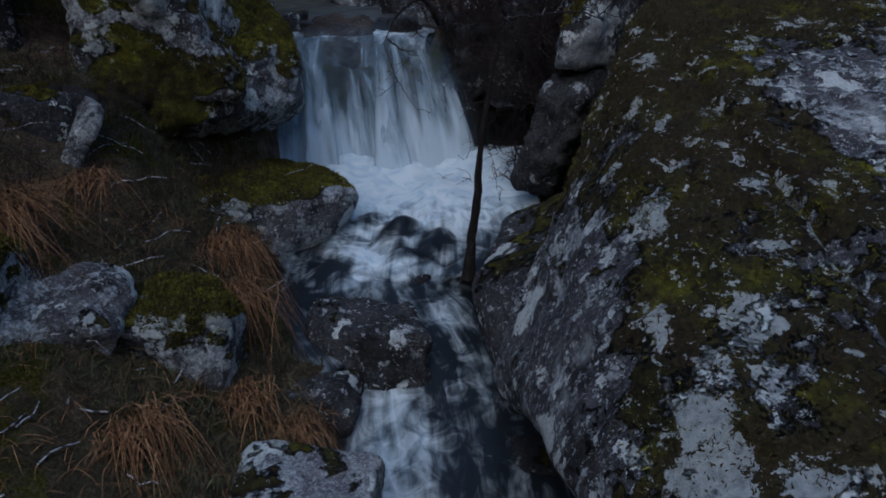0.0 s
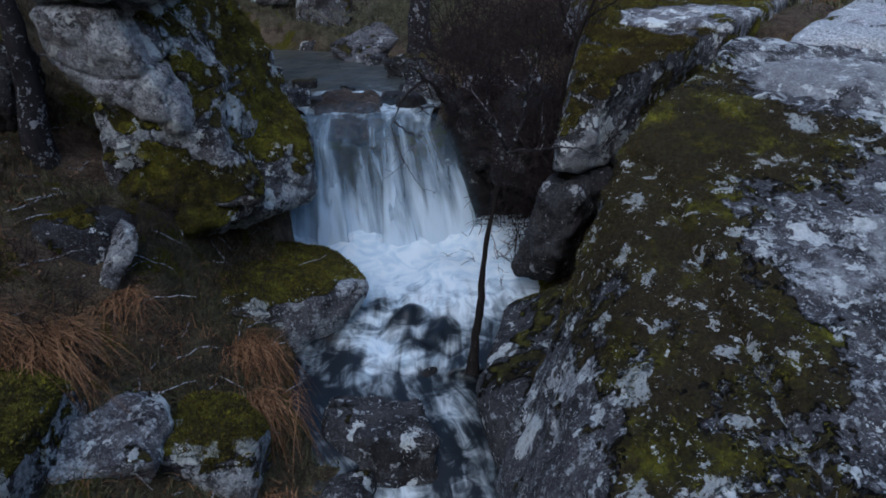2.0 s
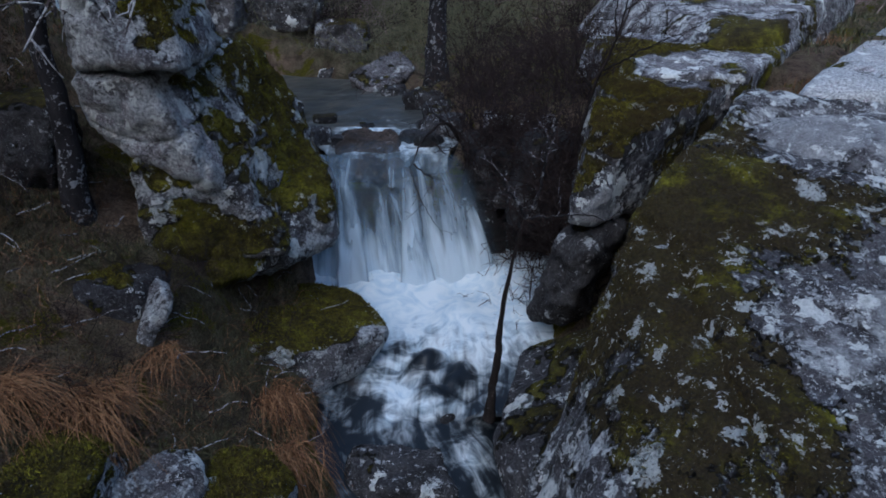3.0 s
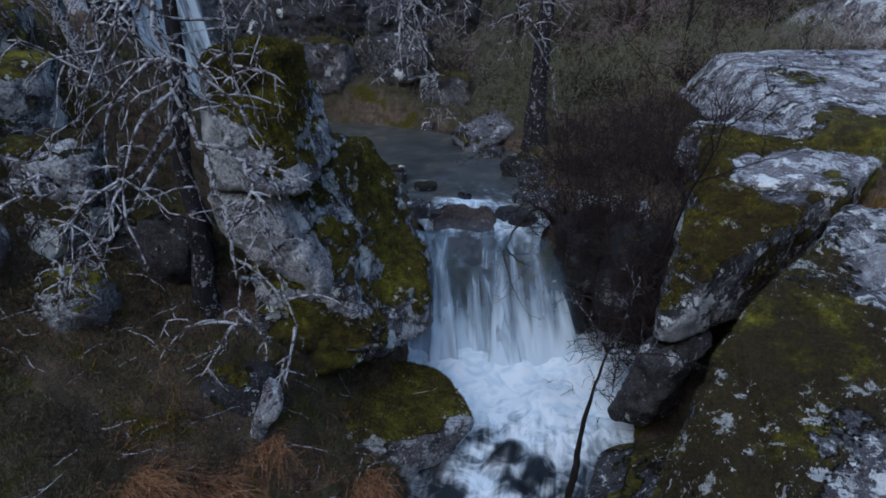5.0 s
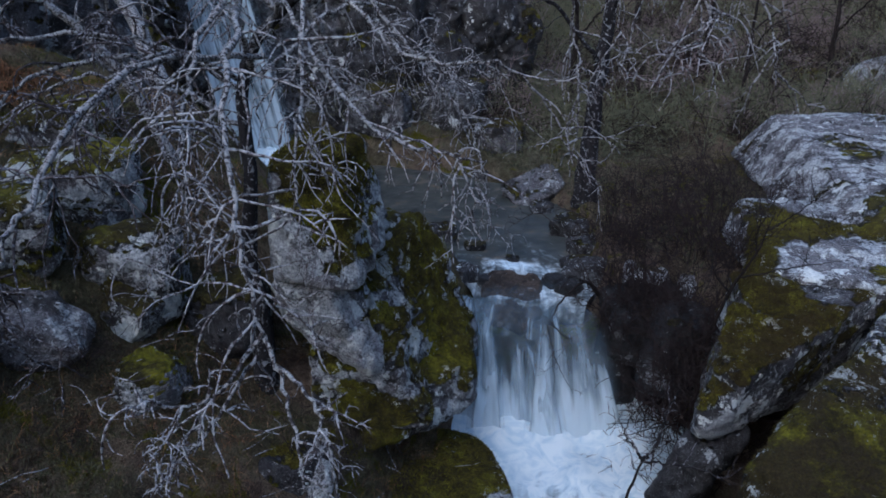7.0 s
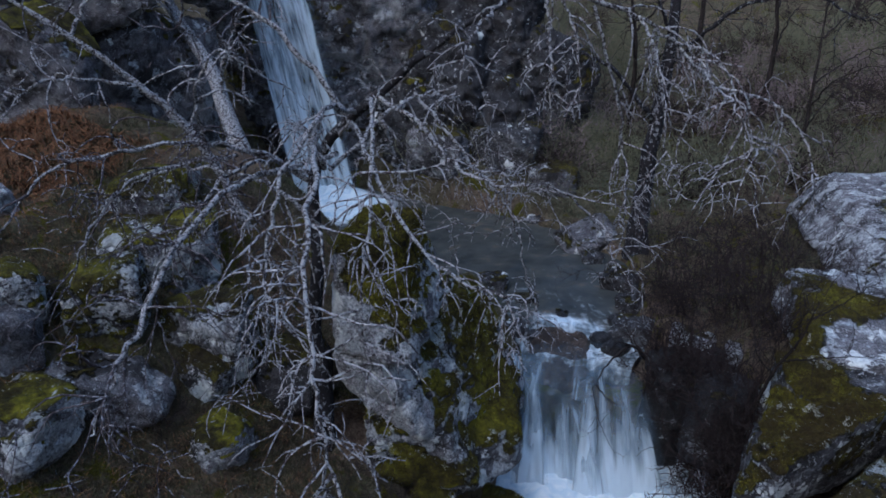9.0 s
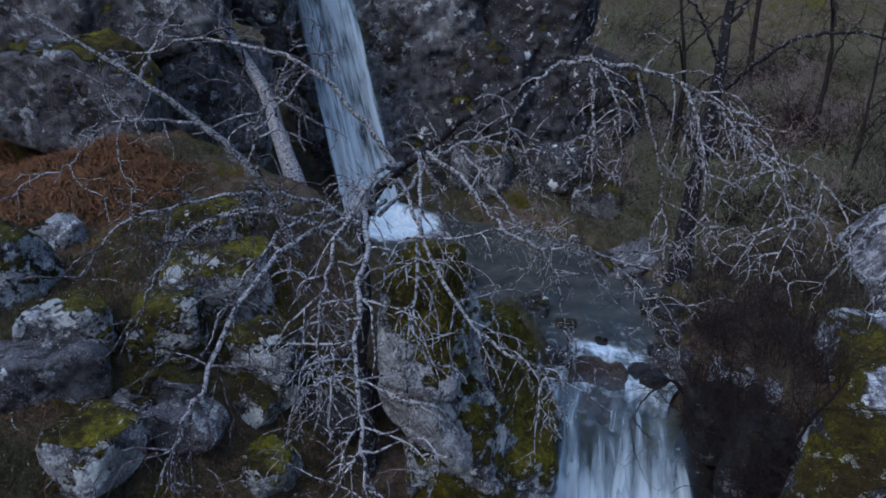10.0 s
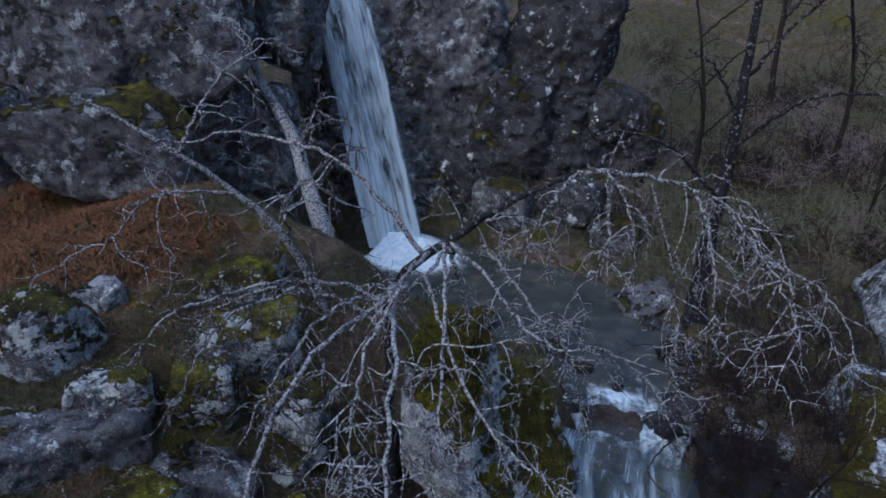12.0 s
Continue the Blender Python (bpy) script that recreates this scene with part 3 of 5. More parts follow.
boulder("small lichen-topped boulder in the brambles", (.72, 11.3, 2.75), (.42, .4, .42), M_GREY, seed=22, detail=4)
boulder("small lichen-topped boulder in the brambles", (1.5, 10.95, 2.7), (.28, .3, .5), M_GREY, seed=23, detail=4)
boulder("smooth brown wet rock splitting the lip of the waterfall", (-1.35, 10.75, 2.22), (.75, .85, .42), M_WALL, (-16, 0, 10), seed=24, edge=3, lumps=.07, detail=6, chips=3)
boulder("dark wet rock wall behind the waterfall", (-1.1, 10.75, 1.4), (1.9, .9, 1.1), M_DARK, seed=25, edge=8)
boulder("mossy granite ledge jutting out beside the waterfall", (-2.6, 7.7, 2.5), None, M_MOSSY, seed=31, edge=14, detail=6, lumps=.05, grit=.05, fuzz=18000, faces=[
    (.1, -.25, 1, -2.2, 7.8, 3.02), (.79, -.61, .22, -2.12, 7.3, 2.62), (.95, .35, .1, -1.66, 8.1, 2.8), (.35, -.28, -.9, -2.1, 7.5, 2.25), (-.6, -.8, .3, -2.75, 6.6, 2.3), (-1, -.25, .1, -2.95, 7.2, 2.6), (0, 1, 0, -2.5, 9.2, 2.5), (0, 0, -1, -3, 7.5, 1.6)],
    cover=[(-1.95, 7.35, 2.5, .4, -.7), (-2.15, 7.0, 2.35, .3, -.4), (-1.5, 8, 2.95, .4, .5), (-2.75, 6.7, 2.4, .5, .8), (-2.9, 7.3, 2.9, .8, .4)])
boulder("moss-covered granite shelf at the edge of the pool", (-2.45, 7.15, 1.05), (1.35, 1.0, .74), M_MOSSY, (0, 8, 28), seed=33, edge=9, detail=6, lumps=.05, fuzz=22000, cover=[(-1.5, 6.2, 1.5, .35, -.5), (-1.1, 6.9, 1.5, .3, -.4), (-2.3, 7.1, 1.9, .8, .3)])
boulder("massive grey granite boulder with lichen patches", (-3.25, 7.7, 3.95), None, M_GREY, seed=36, edge=13, detail=7, lumps=.035, grit=.035, faces=[
    (-.12, -.96, -.18, -3.0, 6.58, 4.0), (-1, -.15, 0, -3.98, 7, 4), (.9, -.06, .42, -2.62, 8.0, 3.79), (.75, -.6, .15, -2.6, 6.68, 3.6), (0, 0, 1, -3, 8, 4.62), (-.35, -.3, -.88, -3.05, 6.65, 3.5), (-.72, -.25, -.65, -3.72, 6.65, 3.92), (.3, -.35, -.88, -2.7, 6.75, 3.3), (0, 1, 0, -3, 9.3, 4)],
    cover=[(-3.2, 6.6, 4, 1.1, -.22), (-2.55, 7.5, 3.7, .55, .5)])
boulder("steep granite flank under thick green moss", (-2.85, 8.2, 3.3), None, M_MOSSY, seed=37, edge=12, detail=6, lumps=.07, grit=.05, fuzz=26000, faces=[
    (.9, -.06, .42, -2.5, 8.05, 3.79), (.3, -1, .1, -2.5, 6.86, 3.5), (0, 0, -1, -2.7, 8, 2.5), (0, 1, 0, -2.7, 9.7, 3.3), (-1, 0, 0, -3.5, 8, 3.5), (0, 0, 1, -2.9, 8, 4.55)],
    cover=[(-2.4, 7.9, 3.7, 1.4, .08), (-2.3, 6.9, 3.2, .35, -.4), (-2.8, 6.8, 2.75, .45, .7), (-2.6, 8.4, 4.0, .5, .2)])
boulder("tall granite block with a yellow-green moss crown on the massive boulder", (-3.4, 7.6, 5.3), None, M_CROWN, seed=38, edge=12, detail=6, lumps=.05, grit=.04, fuzz=20000, faces=[
    (-.25, -1, .1, -3.5, 6.5, 5.2), (-1, -.2, .05, -3.88, 6.9, 5.2), (.95, .15, .25, -2.85, 7.0, 5.1), (.5, -.7, .5, -3.05, 6.75, 5.4), (0, .05, 1, -3.5, 7.3, 6.02), (0, 0, -1, -3.3, 7.6, 4.62), (0, 1, .1, -3.4, 8.6, 5.2)],
    cover=[(-3.55, 6.45, 5.0, .6, -.6), (-3.9, 6.9, 5.3, .4, -.5), (-3.7, 6.6, 5.9, .22, -.4), (-3.1, 7.0, 5.6, .6, .7), (-3.3, 7.6, 6.0, .6, .4)])
# rocks on the near bank
boulder("grey lichen-covered boulder in the bank", (-2.68, 4.1, 1.48), (.42, .45, .48), M_SLOPE, (10, 15, 20), seed=41, detail=6, lumps=.14, grit=.03, cover=[(-2.5, 3.9, 2.1, .5, -.3), (-2.6, 4.6, 2.0, .3, .3)])
boulder("small boulder with thick green moss cap", (-1.85, 4.4, 1.25), (.38, .38, .42), M_MOSSY, seed=42, detail=6, fuzz=6000, cover=[(-1.8, 4.05, 1.1, .3, -.7), (-1.9, 4.5, 1.6, .4, .3)])
boulder("pale wedge of lichened granite in the bank", (-3.04, 5.56, 2.45), (.07, .2, .42), M_GREY, (0, 34, 32), seed=43, edge=26, lumps=.025, chips=1, cover=[(-3.04, 5.56, 2.45, .6, -.25)])
boulder("low dark mossy block in the bank", (-3.42, 5.85, 2.36), (.46, .42, .5), M_DIM, (0, 10, 20), seed=48, detail=6, fuzz=6000, cover=[(-3.6, 6, 2.8, .7, .3)])
boulder("pale boulder with a moss cushion on top", (-3.2, 3.75, 1.7), (.5, .6, .62), M_MOSSY, seed=44, detail=6, fuzz=9000, cover=[(-2.8, 3.2, 1.5, .5, -.6), (-3.2, 3.8, 2.2, .7, .4)])
boulder("low mottled rock at the edge of the stream", (-.7, 5.3, .62), (.52, .36, .38), M_FLANK, (0, 5, 10), seed=45, detail=6, lumps=.12, cover=[(-.7, 5.3, 1.0, .7, -.4)])
boulder("mottled lichen rock beside the lower stream", (-.85, 3.35, .52), (.5, .45, .45), M_GREY, seed=46, detail=6, cover=[(-.85, 3.3, .9, .6, -.3)])
boulder("brown wet stone at the stream's edge", (-1.05, 4.75, .45), (.34, .33, .3), M_FLANK, seed=47, lumps=.12, cover=[(-1, 4.7, .9, .5, -.3)])
# stones in the water
for k, (x, y, z, s) in enumerate([(.75, 4.3, .26, .24), (.5, 3.7, .1, .26), (.2, 3.2, .0, .22), (.62, 4.9, .4, .2), (-.32, 6.8, .9, .24), (-.28, 6.3, .8, .24), (-1.2, 6.9, .95, .2)]):
    boulder("dark rounded stone washed by the stream", (x, y, z), (s, s * .8, s * .6), M_DARK, (0, 0, 40 * k), seed=50 + k, edge=5, detail=4, name="stone", category="stone", group="stones in the stream")
boulder("pale angular stone at the edge of the upper pool", (-1.75, 15.5, 2.98), (.66, .5, .24), M_PLAIN, (24, -20, 30), seed=58, edge=14, name="stone", category="stone")
for k, (x, y, z, s) in enumerate([(-1.95, 10.9, 2.78, .2), (-.85, 11.1, 2.8, .2), (-1.7, 11.9, 2.76, .16), (-.6, 11.9, 2.8, .24), (-2.5, 12.3, 2.8, .2), (-3.2, 16.9, 2.85, .3), (-5.2, 13.3, 2.9, .4), (-.3, 11.5, 2.85, .4), (-.35, 12.6, 2.85, .35), (-.8, 13.7, 2.85, .45), (-2.5, 11.0, 2.85, .3), (-3.3, 12.7, 2.85, .35), (-.55, 10.9, 2.8, .25), (-1.5, 14.7, 2.85, .3)]):
    boulder("wet stone in the shallows above the waterfall", (x, y, z), (s, s * .8, s * .6), M_FLANK if s > .28 else M_DARK, (0, 0, 50 * k), seed=60 + k, edge=9, lumps=.12, detail=5, name="stone", category="stone", group="stones in the upper pool")
boulder("brown wet rock parting the waterfall at its lip", (-1.4, 10.4, 2.6), None, M_WALL, seed=59, edge=12, detail=6, lumps=.05, grit=.05, faces=[
    (0, -.42, .9, -1.5, 10.5, 2.77), (.1, -1, .3, -1.25, 9.82, 2.35), (-.5, -.25, -.85, -1.6, 10.0, 2.42), (.88, -.2, -.48, -1.05, 10.1, 2.52), (-.9, -.2, .3, -1.98, 10.4, 2.7), (0, 1, 0, -1.4, 11.0, 2.6), (.9, 0, .3, -1.0, 10.4, 2.75)], name="stone", category="stone")
# up the slope
for k, (lab, x, y, up, h, m, trn) in enumerate([
        ("smooth pale grey boulder on the slope", -5.95, 5.05, -.05, (.7, .42, .36), M_PLAIN, (0, 12, 25)),
        ("boulder crusted with white lichen on the slope", -6.4, 5.75, .1, (.42, .42, .55), M_SPOTTED, (0, 0, 30)),
        ("tall boulder under a thick moss mat with white lichen", -5.55, 6.5, .2, (.62, .5, .6), M_MOSSY, (0, 0, 10)),
        ("boulder under a thick moss mat", -4.7, 7.0, .1, (.55, .55, .5), M_DIM, (0, 0, 0)),
        ("boulder under a thick moss mat", -6.6, 7.1, .05, (.7, .65, .5), M_MOSSY, (0, 0, 30)),
        ("large boulder with white lichen and moss", -8.55, 5.05, .1, (.75, .75, .72), M_SPOTTED, (0, 0, 10)),
        ("long smooth grey slab in the slope", -7.3, 3.95, -.1, (1.2, .42, .36), M_PLAIN, (0, 6, 58)),
        ("mossy boulder in the bank", -6.15, 4.05, 0, (.5, .45, .42), M_CROWN, (0, 0, 0)),
        ("lichen-speckled rock beside the long slab", -7.2, 4.95, .0, (.5, .4, .4), M_SPOTTED, (0, 0, 40)),
        ("mossy boulder in the bank", -4.85, 5.45, 0, (.4, .36, .3), M_CROWN, (0, 0, 0)),
        ("small pale boulder in the bank", -5.35, 6.0, .1, (.32, .28, .3), M_SLOPE, (0, 20, 0)),
        ("low grey rock at the edge of the bracken", -8.7, 6.25, 0, (.4, .3, .3), M_GREY, (0, 0, 0)),
        ("low mossy rock on the plateau", -7.2, 7.6, .0, (.6, .5, .4), M_MOSSY, (0, 0, 20)),
        ("pale upright rock in the near bank", -3.05, 2.95, .1, (.3, .4, .6), M_SLOPE, (0, 0, 20)),
        ("grey boulder beyond the pool", -4.6, 18.6, .3, (1.0, .7, .6), M_FLANK, (0, 0, 0)),
        ("grey boulder beyond the pool", -6.3, 18.0, .3, (.9, .8, .7), M_CLIFF, (0, 0, 0)),
        ("dark boulder beyond the pool", -3.0, 18.2, .2, (.7, .6, .5), M_CLIFF, (0, 0, 0))]):
    boulder(lab, (x, y, floor_at(x, y) + up), h, m, trn, seed=70 + k, edge=16, lumps=.06, grit=.035, chips=12, detail=6)
# cliff round the high fall
for k, (x, y, z, h, trn) in enumerate([(-12.0, 9.6, 7.4, (1.7, .9, .95), (5, 0, 28)), (-14.6, 11.0, 9.3, (1.9, 1.4, 1.6), (0, 8, 25)), (-12.3, 12.2, 9.4, (1.6, 1.3, 1.7), (0, -8, 30)), (-13.4, 12.4, 6.5, (3.0, 1.6, 1.8), (0, 0, 30)),
        (-11.2, 15.0, 9.6, (.8, .8, 1.5), (0, 10, 10)), (-14.0, 13.5, 11.5, (2.6, 1.8, 1.6), (0, 0, 30)), (-15.4, 9.4, 7.0, (1.3, 1.2, 1.6), (0, 0, 10)), (-11.6, 13.6, 6.6, (1.2, 1.0, 1.4), (0, 0, 40))]):
    boulder("weathered granite block of the cliff with pale lichen" if k % 3 else "dark fissured granite block of the cliff", (x, y, z), h, M_CLIFF, trn, seed=91 + 7 * k, edge=15, detail=6, lumps=.06, grit=.06, chips=10, name="cliff", category="cliff", group="blocks of the cliff")
boulder("dark granite cliff behind the high waterfall", (-10.4, 19.5, 6.0), (3.2, 1.9, 5.0), M_CLIFF, (0, 0, 20), seed=92, edge=6, detail=7, lumps=.14, grit=.12, name="cliff", category="cliff")
for k, (x, y, z, h, trn) in enumerate([(-6.6, 19.2, 5.4, (1.2, 1.1, 2.4), (0, 14, 15)), (-5.2, 19.9, 4.4, (1.2, 1.0, 1.7), (0, 20, 40)), (-7.3, 18.6, 4.2, (1.0, .9, 1.3), (0, 0, 10)), (-5.9, 20.8, 7.2, (1.7, 1.2, 3.1), (0, 12, 15)), (-4.0, 21.2, 5.2, (1.2, 1.0, 2.0), (0, 16, 30))]):
    boulder("mossy tumbled block at the end of the cliff", (x, y, z), h, M_DIM, trn, seed=131 + 5 * k, edge=7, detail=6, lumps=.13, grit=.08, name="cliff", category="cliff", group="blocks of the cliff")


# ---- water ----
def stream(name, line, label, step=0.05, extra=0.5):
    pts = np.array(line)
    seg = np.hypot(*(np.diff(pts[:, :2], axis=0).T))
    s_at = np.concatenate([[0], np.cumsum(seg)])
    s = np.arange(0, s_at[-1], step)
    cx, cy, hw, z = (np.interp(s, s_at, pts[:, k]) for k in range(4))
    k = np.ones(9) / 9
    sm = lambda a: np.convolve(np.pad(a, 4, "edge"), k, "valid")
    cx, cy, hw = sm(cx), sm(cy), sm(hw)
    tx, ty = np.gradient(cx), np.gradient(cy)
    ln = np.hypot(tx, ty)
    nx, ny = ty / ln, -tx / ln
    u = np.linspace(-1, 1, 61)
    off = u[None, :] * (hw + (extra(cy) if callable(extra) else extra))[:, None]
    x = cx[:, None] + nx[:, None] * off
    y = cy[:, None] + ny[:, None] * off
    zz = np.repeat(z[:, None], 61, 1)
    run = np.stack([off, np.repeat(s[:, None], 61, 1), np.zeros_like(off)], -1)
    return x, y, zz, run


x, y, zz, run = stream("stream", LOWER, "")
q = np.stack([x, y * 0.55, zz], -1).reshape(-1, 3)
foam = 0.29 + 0.02 * smooth(5.3, 6.2, y) + 0.7 * smooth(6.9, 8.2, y)
for bx, by, rx, ry, a in [(-.8, 6.55, .3, .22, .6), (-1.0, 7.0, .25, .2, .3), (-.35, 6.3, .25, .12, .45), (-.43, 7.25, .3, .12, .3), (.1, 7.25, .3, .35, .28), (-.9, 6.1, .2, .15, .3), (.03, 5.8, .2, .22, .26), (.19, 5.44, .16, .25, .14),
                          (.38, 4.95, .06, .35, .24), (-.42, 4.85, .2, .3, .26), (-.42, 4.3, .24, .45, .24), (-.15, 4.45, .12, .4, .2), (-.3, 3.6, .3, .5, .3),  (-1.3, 5.85, .3, .3, -.1), (.4, 6.9, .3, .4, .08)]:
    foam = foam + a * np.exp(-((x - bx) / rx) ** 2 - ((y - by) / ry) ** 2)
hump = 0
for bx, by, r, h in [(-.47, 7.02, .19, .16), (-.34, 6.5, .21, .12), (-1.12, 6.4, .26, .04), (-.07, 6.8, .17, .14), (-.8, 7.3, .16, .08)]:
    d = np.hypot(x - bx, (y - by) * 0.9) / r
    foam = foam - 0.2 * np.exp(-d ** 2) + 0.12 * np.exp(-((d - 1.35) / .3) ** 2) * (1 - 0.5 * smooth(-.5, .8, (y - by) / r))
    hump = hump + h * np.exp(-d ** 2 * .8) - 0.4 * h * np.exp(-((d - 1.7) / .4) ** 2)
foam = np.clip(foam, 0, 1)
chop = (0.04 * fbm(q * 1.6, 2, 4) + 0.003 * fbm(q * 6, 2, 6)).reshape(x.shape) * (0.35 + 1.3 * foam) * 1.25
heap = 0.16 * np.exp(-((y - 9.1) / 0.4) ** 2) * (1 + 0.8 * fbm(q * 1.7, 3, 12).reshape(x.shape))
me = make_mesh("stream", np.stack([x, y, zz + chop + heap + hump], -1).reshape(-1, 3), grid_faces(*x.shape), M_WATER)
paint(me, "foam", foam)
paint(me, "run", run, "FLOAT_VECTOR")
tagged(put("stream_water", me), "rushing mountain stream with white foam and dark pools", "stream", kind="structure")

x, y, zz, run = stream("pool", UPPER, "", extra=lambda cy: 0.05 + 0.5 * smooth(10.2, 12, cy))
q = np.stack([x, y, zz], -1).reshape(-1, 3)
foam = np.clip(0.1 + 0.36 * np.exp(-((y - 10.7) / .8) ** 2) + 0.5 * np.exp(-(((x + 1.6) / .6) ** 2 + ((y - 11.6) / .28) ** 2)) + 0.35 * np.exp(-(((x + .9) / .25) ** 2 + ((y - 11.0) / .7) ** 2)) + 1.3 * np.exp(-(((x + 8.6) / 1.55) ** 2 + ((y - 16.2) / 1.2) ** 2) ** 2) + .1 * np.exp(-((y - 12.2) / .8) ** 2), 0, 1)
zz = zz - 0.32 * np.exp(-run[..., 1] / 0.075)
chop = (0.03 * fbm(q * 2.5, 3, 4)).reshape(x.shape) + 0.05 * np.exp(-(((x + 1.6) / .6) ** 2 + ((y - 11.5) / .3) ** 2)) + 0.5 * np.exp(-(((x + 8.9) / 1.1) ** 2 + ((y - 16.5) / .8) ** 2)) * (1 + .4 * fbm(q * 1.5, 3, 8).reshape(x.shape))
me = make_mesh("pool", np.stack([x, y, zz + chop], -1).reshape(-1, 3), grid_faces(*x.shape), M_POOL)
paint(me, "foam", foam)
paint(me, "run", run, "FLOAT_VECTOR")
tagged(put("pool_water", me), "still brown upper pool above the waterfall", "pool", kind="structure")


def veil(root, label, top_a, top_b, foot_a, foot_b, throw=1.9, rows=90, cols=120, fold=0.08, foam_top=0.35, foam_foot=0.9, seed=0):
    """A sheet from the lip a-b to the foot a-b, arching forward, gathered into folds."""
    s, u = np.meshgrid(np.linspace(0, 1, rows), np.linspace(0, 1, cols), indexing="ij")
    ta, tb, fa, fb = (np.array(v, float) for v in (top_a, top_b, foot_a, foot_b))
    top = ta + (tb - ta) * u[..., None]
    foot = fa + (fb - fa) * u[..., None]
    lip = 0.07 * fbm(np.stack([u * 5, u * 0, u * 0 + seed], -1).reshape(-1, 3), 3, seed).reshape(u.shape)
    down = s ** throw
    p = np.empty((rows, cols, 3))
    p[..., 0] = top[..., 0] + (foot[..., 0] - top[..., 0]) * s
    p[..., 1] = top[..., 1] + (foot[..., 1] - top[..., 1]) * s
    p[..., 2] = top[..., 2] + (foot[..., 2] - top[..., 2]) * down + lip * smooth(0, 0.25, s) * (1 - s)
    wide = np.linalg.norm(tb - ta)
    q = np.stack([u * wide * 3.0, s * 1.2, np.zeros_like(s)], -1).reshape(-1, 3)
    f = fbm(q, 4, seed).reshape(s.shape)
    out = np.array([tb[1] - ta[1], -(tb[0] - ta[0]), 0.35])
    out /= np.linalg.norm(out)
    p += out * (fold * f * (0.4 + s))[..., None]
    me = make_mesh("veil", p.reshape(-1, 3), grid_faces(rows, cols), M_FALL)
    high = abs(fa[2] - ta[2])
    paint(me, "run", np.stack([u * wide, s * high, np.full_like(s, seed)], -1), "FLOAT_VECTOR")
    edge = smooth(0, .12, u) * smooth(1, .88, u)
    paint(me, "foam", np.clip((foam_top + (foam_foot - foam_top) * s ** 2) * edge + 0.12 * f, 0, 1))
    return put("veil", me, root, label)


main_fall = tagged(new("waterfall"), "white waterfall in several veils over a dark rock lip", "waterfall")
veil(main_fall, "thin rear veil over dark rock", (-2.5, 10.4, 2.72), (-.22, 10.3, 2.76), (-2.6, 9.15, 1.15), (.45, 9.3, 1.15), seed=2, foam_top=.12, foam_foot=.75)
veil(main_fall, "glassy sheet sliding over the brown rock", (-2.0, 10.9, 2.86), (-.8, 10.9, 2.87), (-2.0, 9.7, 2.42), (-.75, 9.7, 2.42), seed=17, throw=2.6, rows=50, fold=.04, foam_top=.22, foam_foot=.3)
veil(main_fall, "left veil of white strands", (-2.5, 10.38, 2.74), (-1.8, 10.25, 2.72), (-2.75, 8.75, 1.15), (-1.25, 8.8, 1.15), seed=3, foam_top=.36, foam_foot=.9, cols=90)
veil(main_fall, "low middle veil in rivulets below the brown rock", (-2.0, 9.85, 2.42), (-.85, 9.75, 2.42), (-1.9, 8.75, 1.15), (-.3, 8.8, 1.15), seed=7, foam_top=.2, foam_foot=.92, cols=110)
veil(main_fall, "bright right veil of white strands", (-1.05, 10.2, 2.78), (-.2, 10.26, 2.78), (-1.0, 8.8, 1.15), (.6, 9.15, 1.15), seed=5, foam_top=.28, foam_foot=.88, cols=90)
side_fall = tagged(new("waterfall"), "thin side trickle in a dark hollow", "waterfall")
veil(side_fall, "", (.25, 10.45, 2.0), (.6, 10.45, 1.95), (.15, 10.15, 1.2), (.75, 10.1, 1.2), seed=4, rows=40, cols=50, foam_top=.05, foam_foot=.3, fold=.03)
high_fall = tagged(new("waterfall"), "tall slanting waterfall down the cliff", "waterfall")
veil(high_fall, "broad main strand", (-12.0, 17.2, 9.9), (-10.1, 17.4, 9.9), (-9.95, 16.4, 2.8), (-8.1, 16.6, 2.8), throw=1.05, rows=160, fold=.1, seed=8, foam_top=.62, foam_foot=.8)
veil(high_fall, "bright outer strand", (-12.0, 17.1, 9.9), (-11.1, 17.2, 9.9), (-9.95, 16.2, 2.8), (-9.2, 16.3, 2.8), throw=1.05, rows=160, cols=60, fold=.08, seed=13, foam_top=.6, foam_foot=.85)


# ---- trees, brush and grass ----
def tubes(paths, sides=5):
    """One mesh's vertices and faces for many tapering tubes: (points, radii)."""
    V, F, base = [], [], 0
    ang = np.linspace(0, 2 * np.pi, sides, endpoint=False)
    ring = np.stack([np.cos(ang), np.sin(ang)], -1)
    for pts, rad in paths:
        pts = np.asarray(pts, float)
        n = len(pts)
        t = np.gradient(pts, axis=0)
        t /= np.linalg.norm(t, axis=1)[:, None] + 1e-9
        ref = np.array((0, 0, 1.0)) if abs(t[:, 2]).mean() < 0.8 else np.array((1.0, 0, 0))
        a = np.cross(t, ref)
        a /= np.linalg.norm(a, axis=1)[:, None] + 1e-9
        b = np.cross(t, a)
        v = pts[:, None] + np.asarray(rad)[:, None, None] * (ring[None, :, :1] * a[:, None] + ring[None, :, 1:] * b[:, None])
        V.append(v.reshape(-1, 3))
        k = np.arange(n - 1)[:, None] * sides
        j, j2 = np.arange(sides)[None], (np.arange(sides)[None] + 1) % sides
        F.append(base + np.stack([k + j, k + j2, k + sides + j2, k + sides + j], -1).reshape(-1, 4))
        base += n * sides
    return np.concatenate(V), np.concatenate(F)


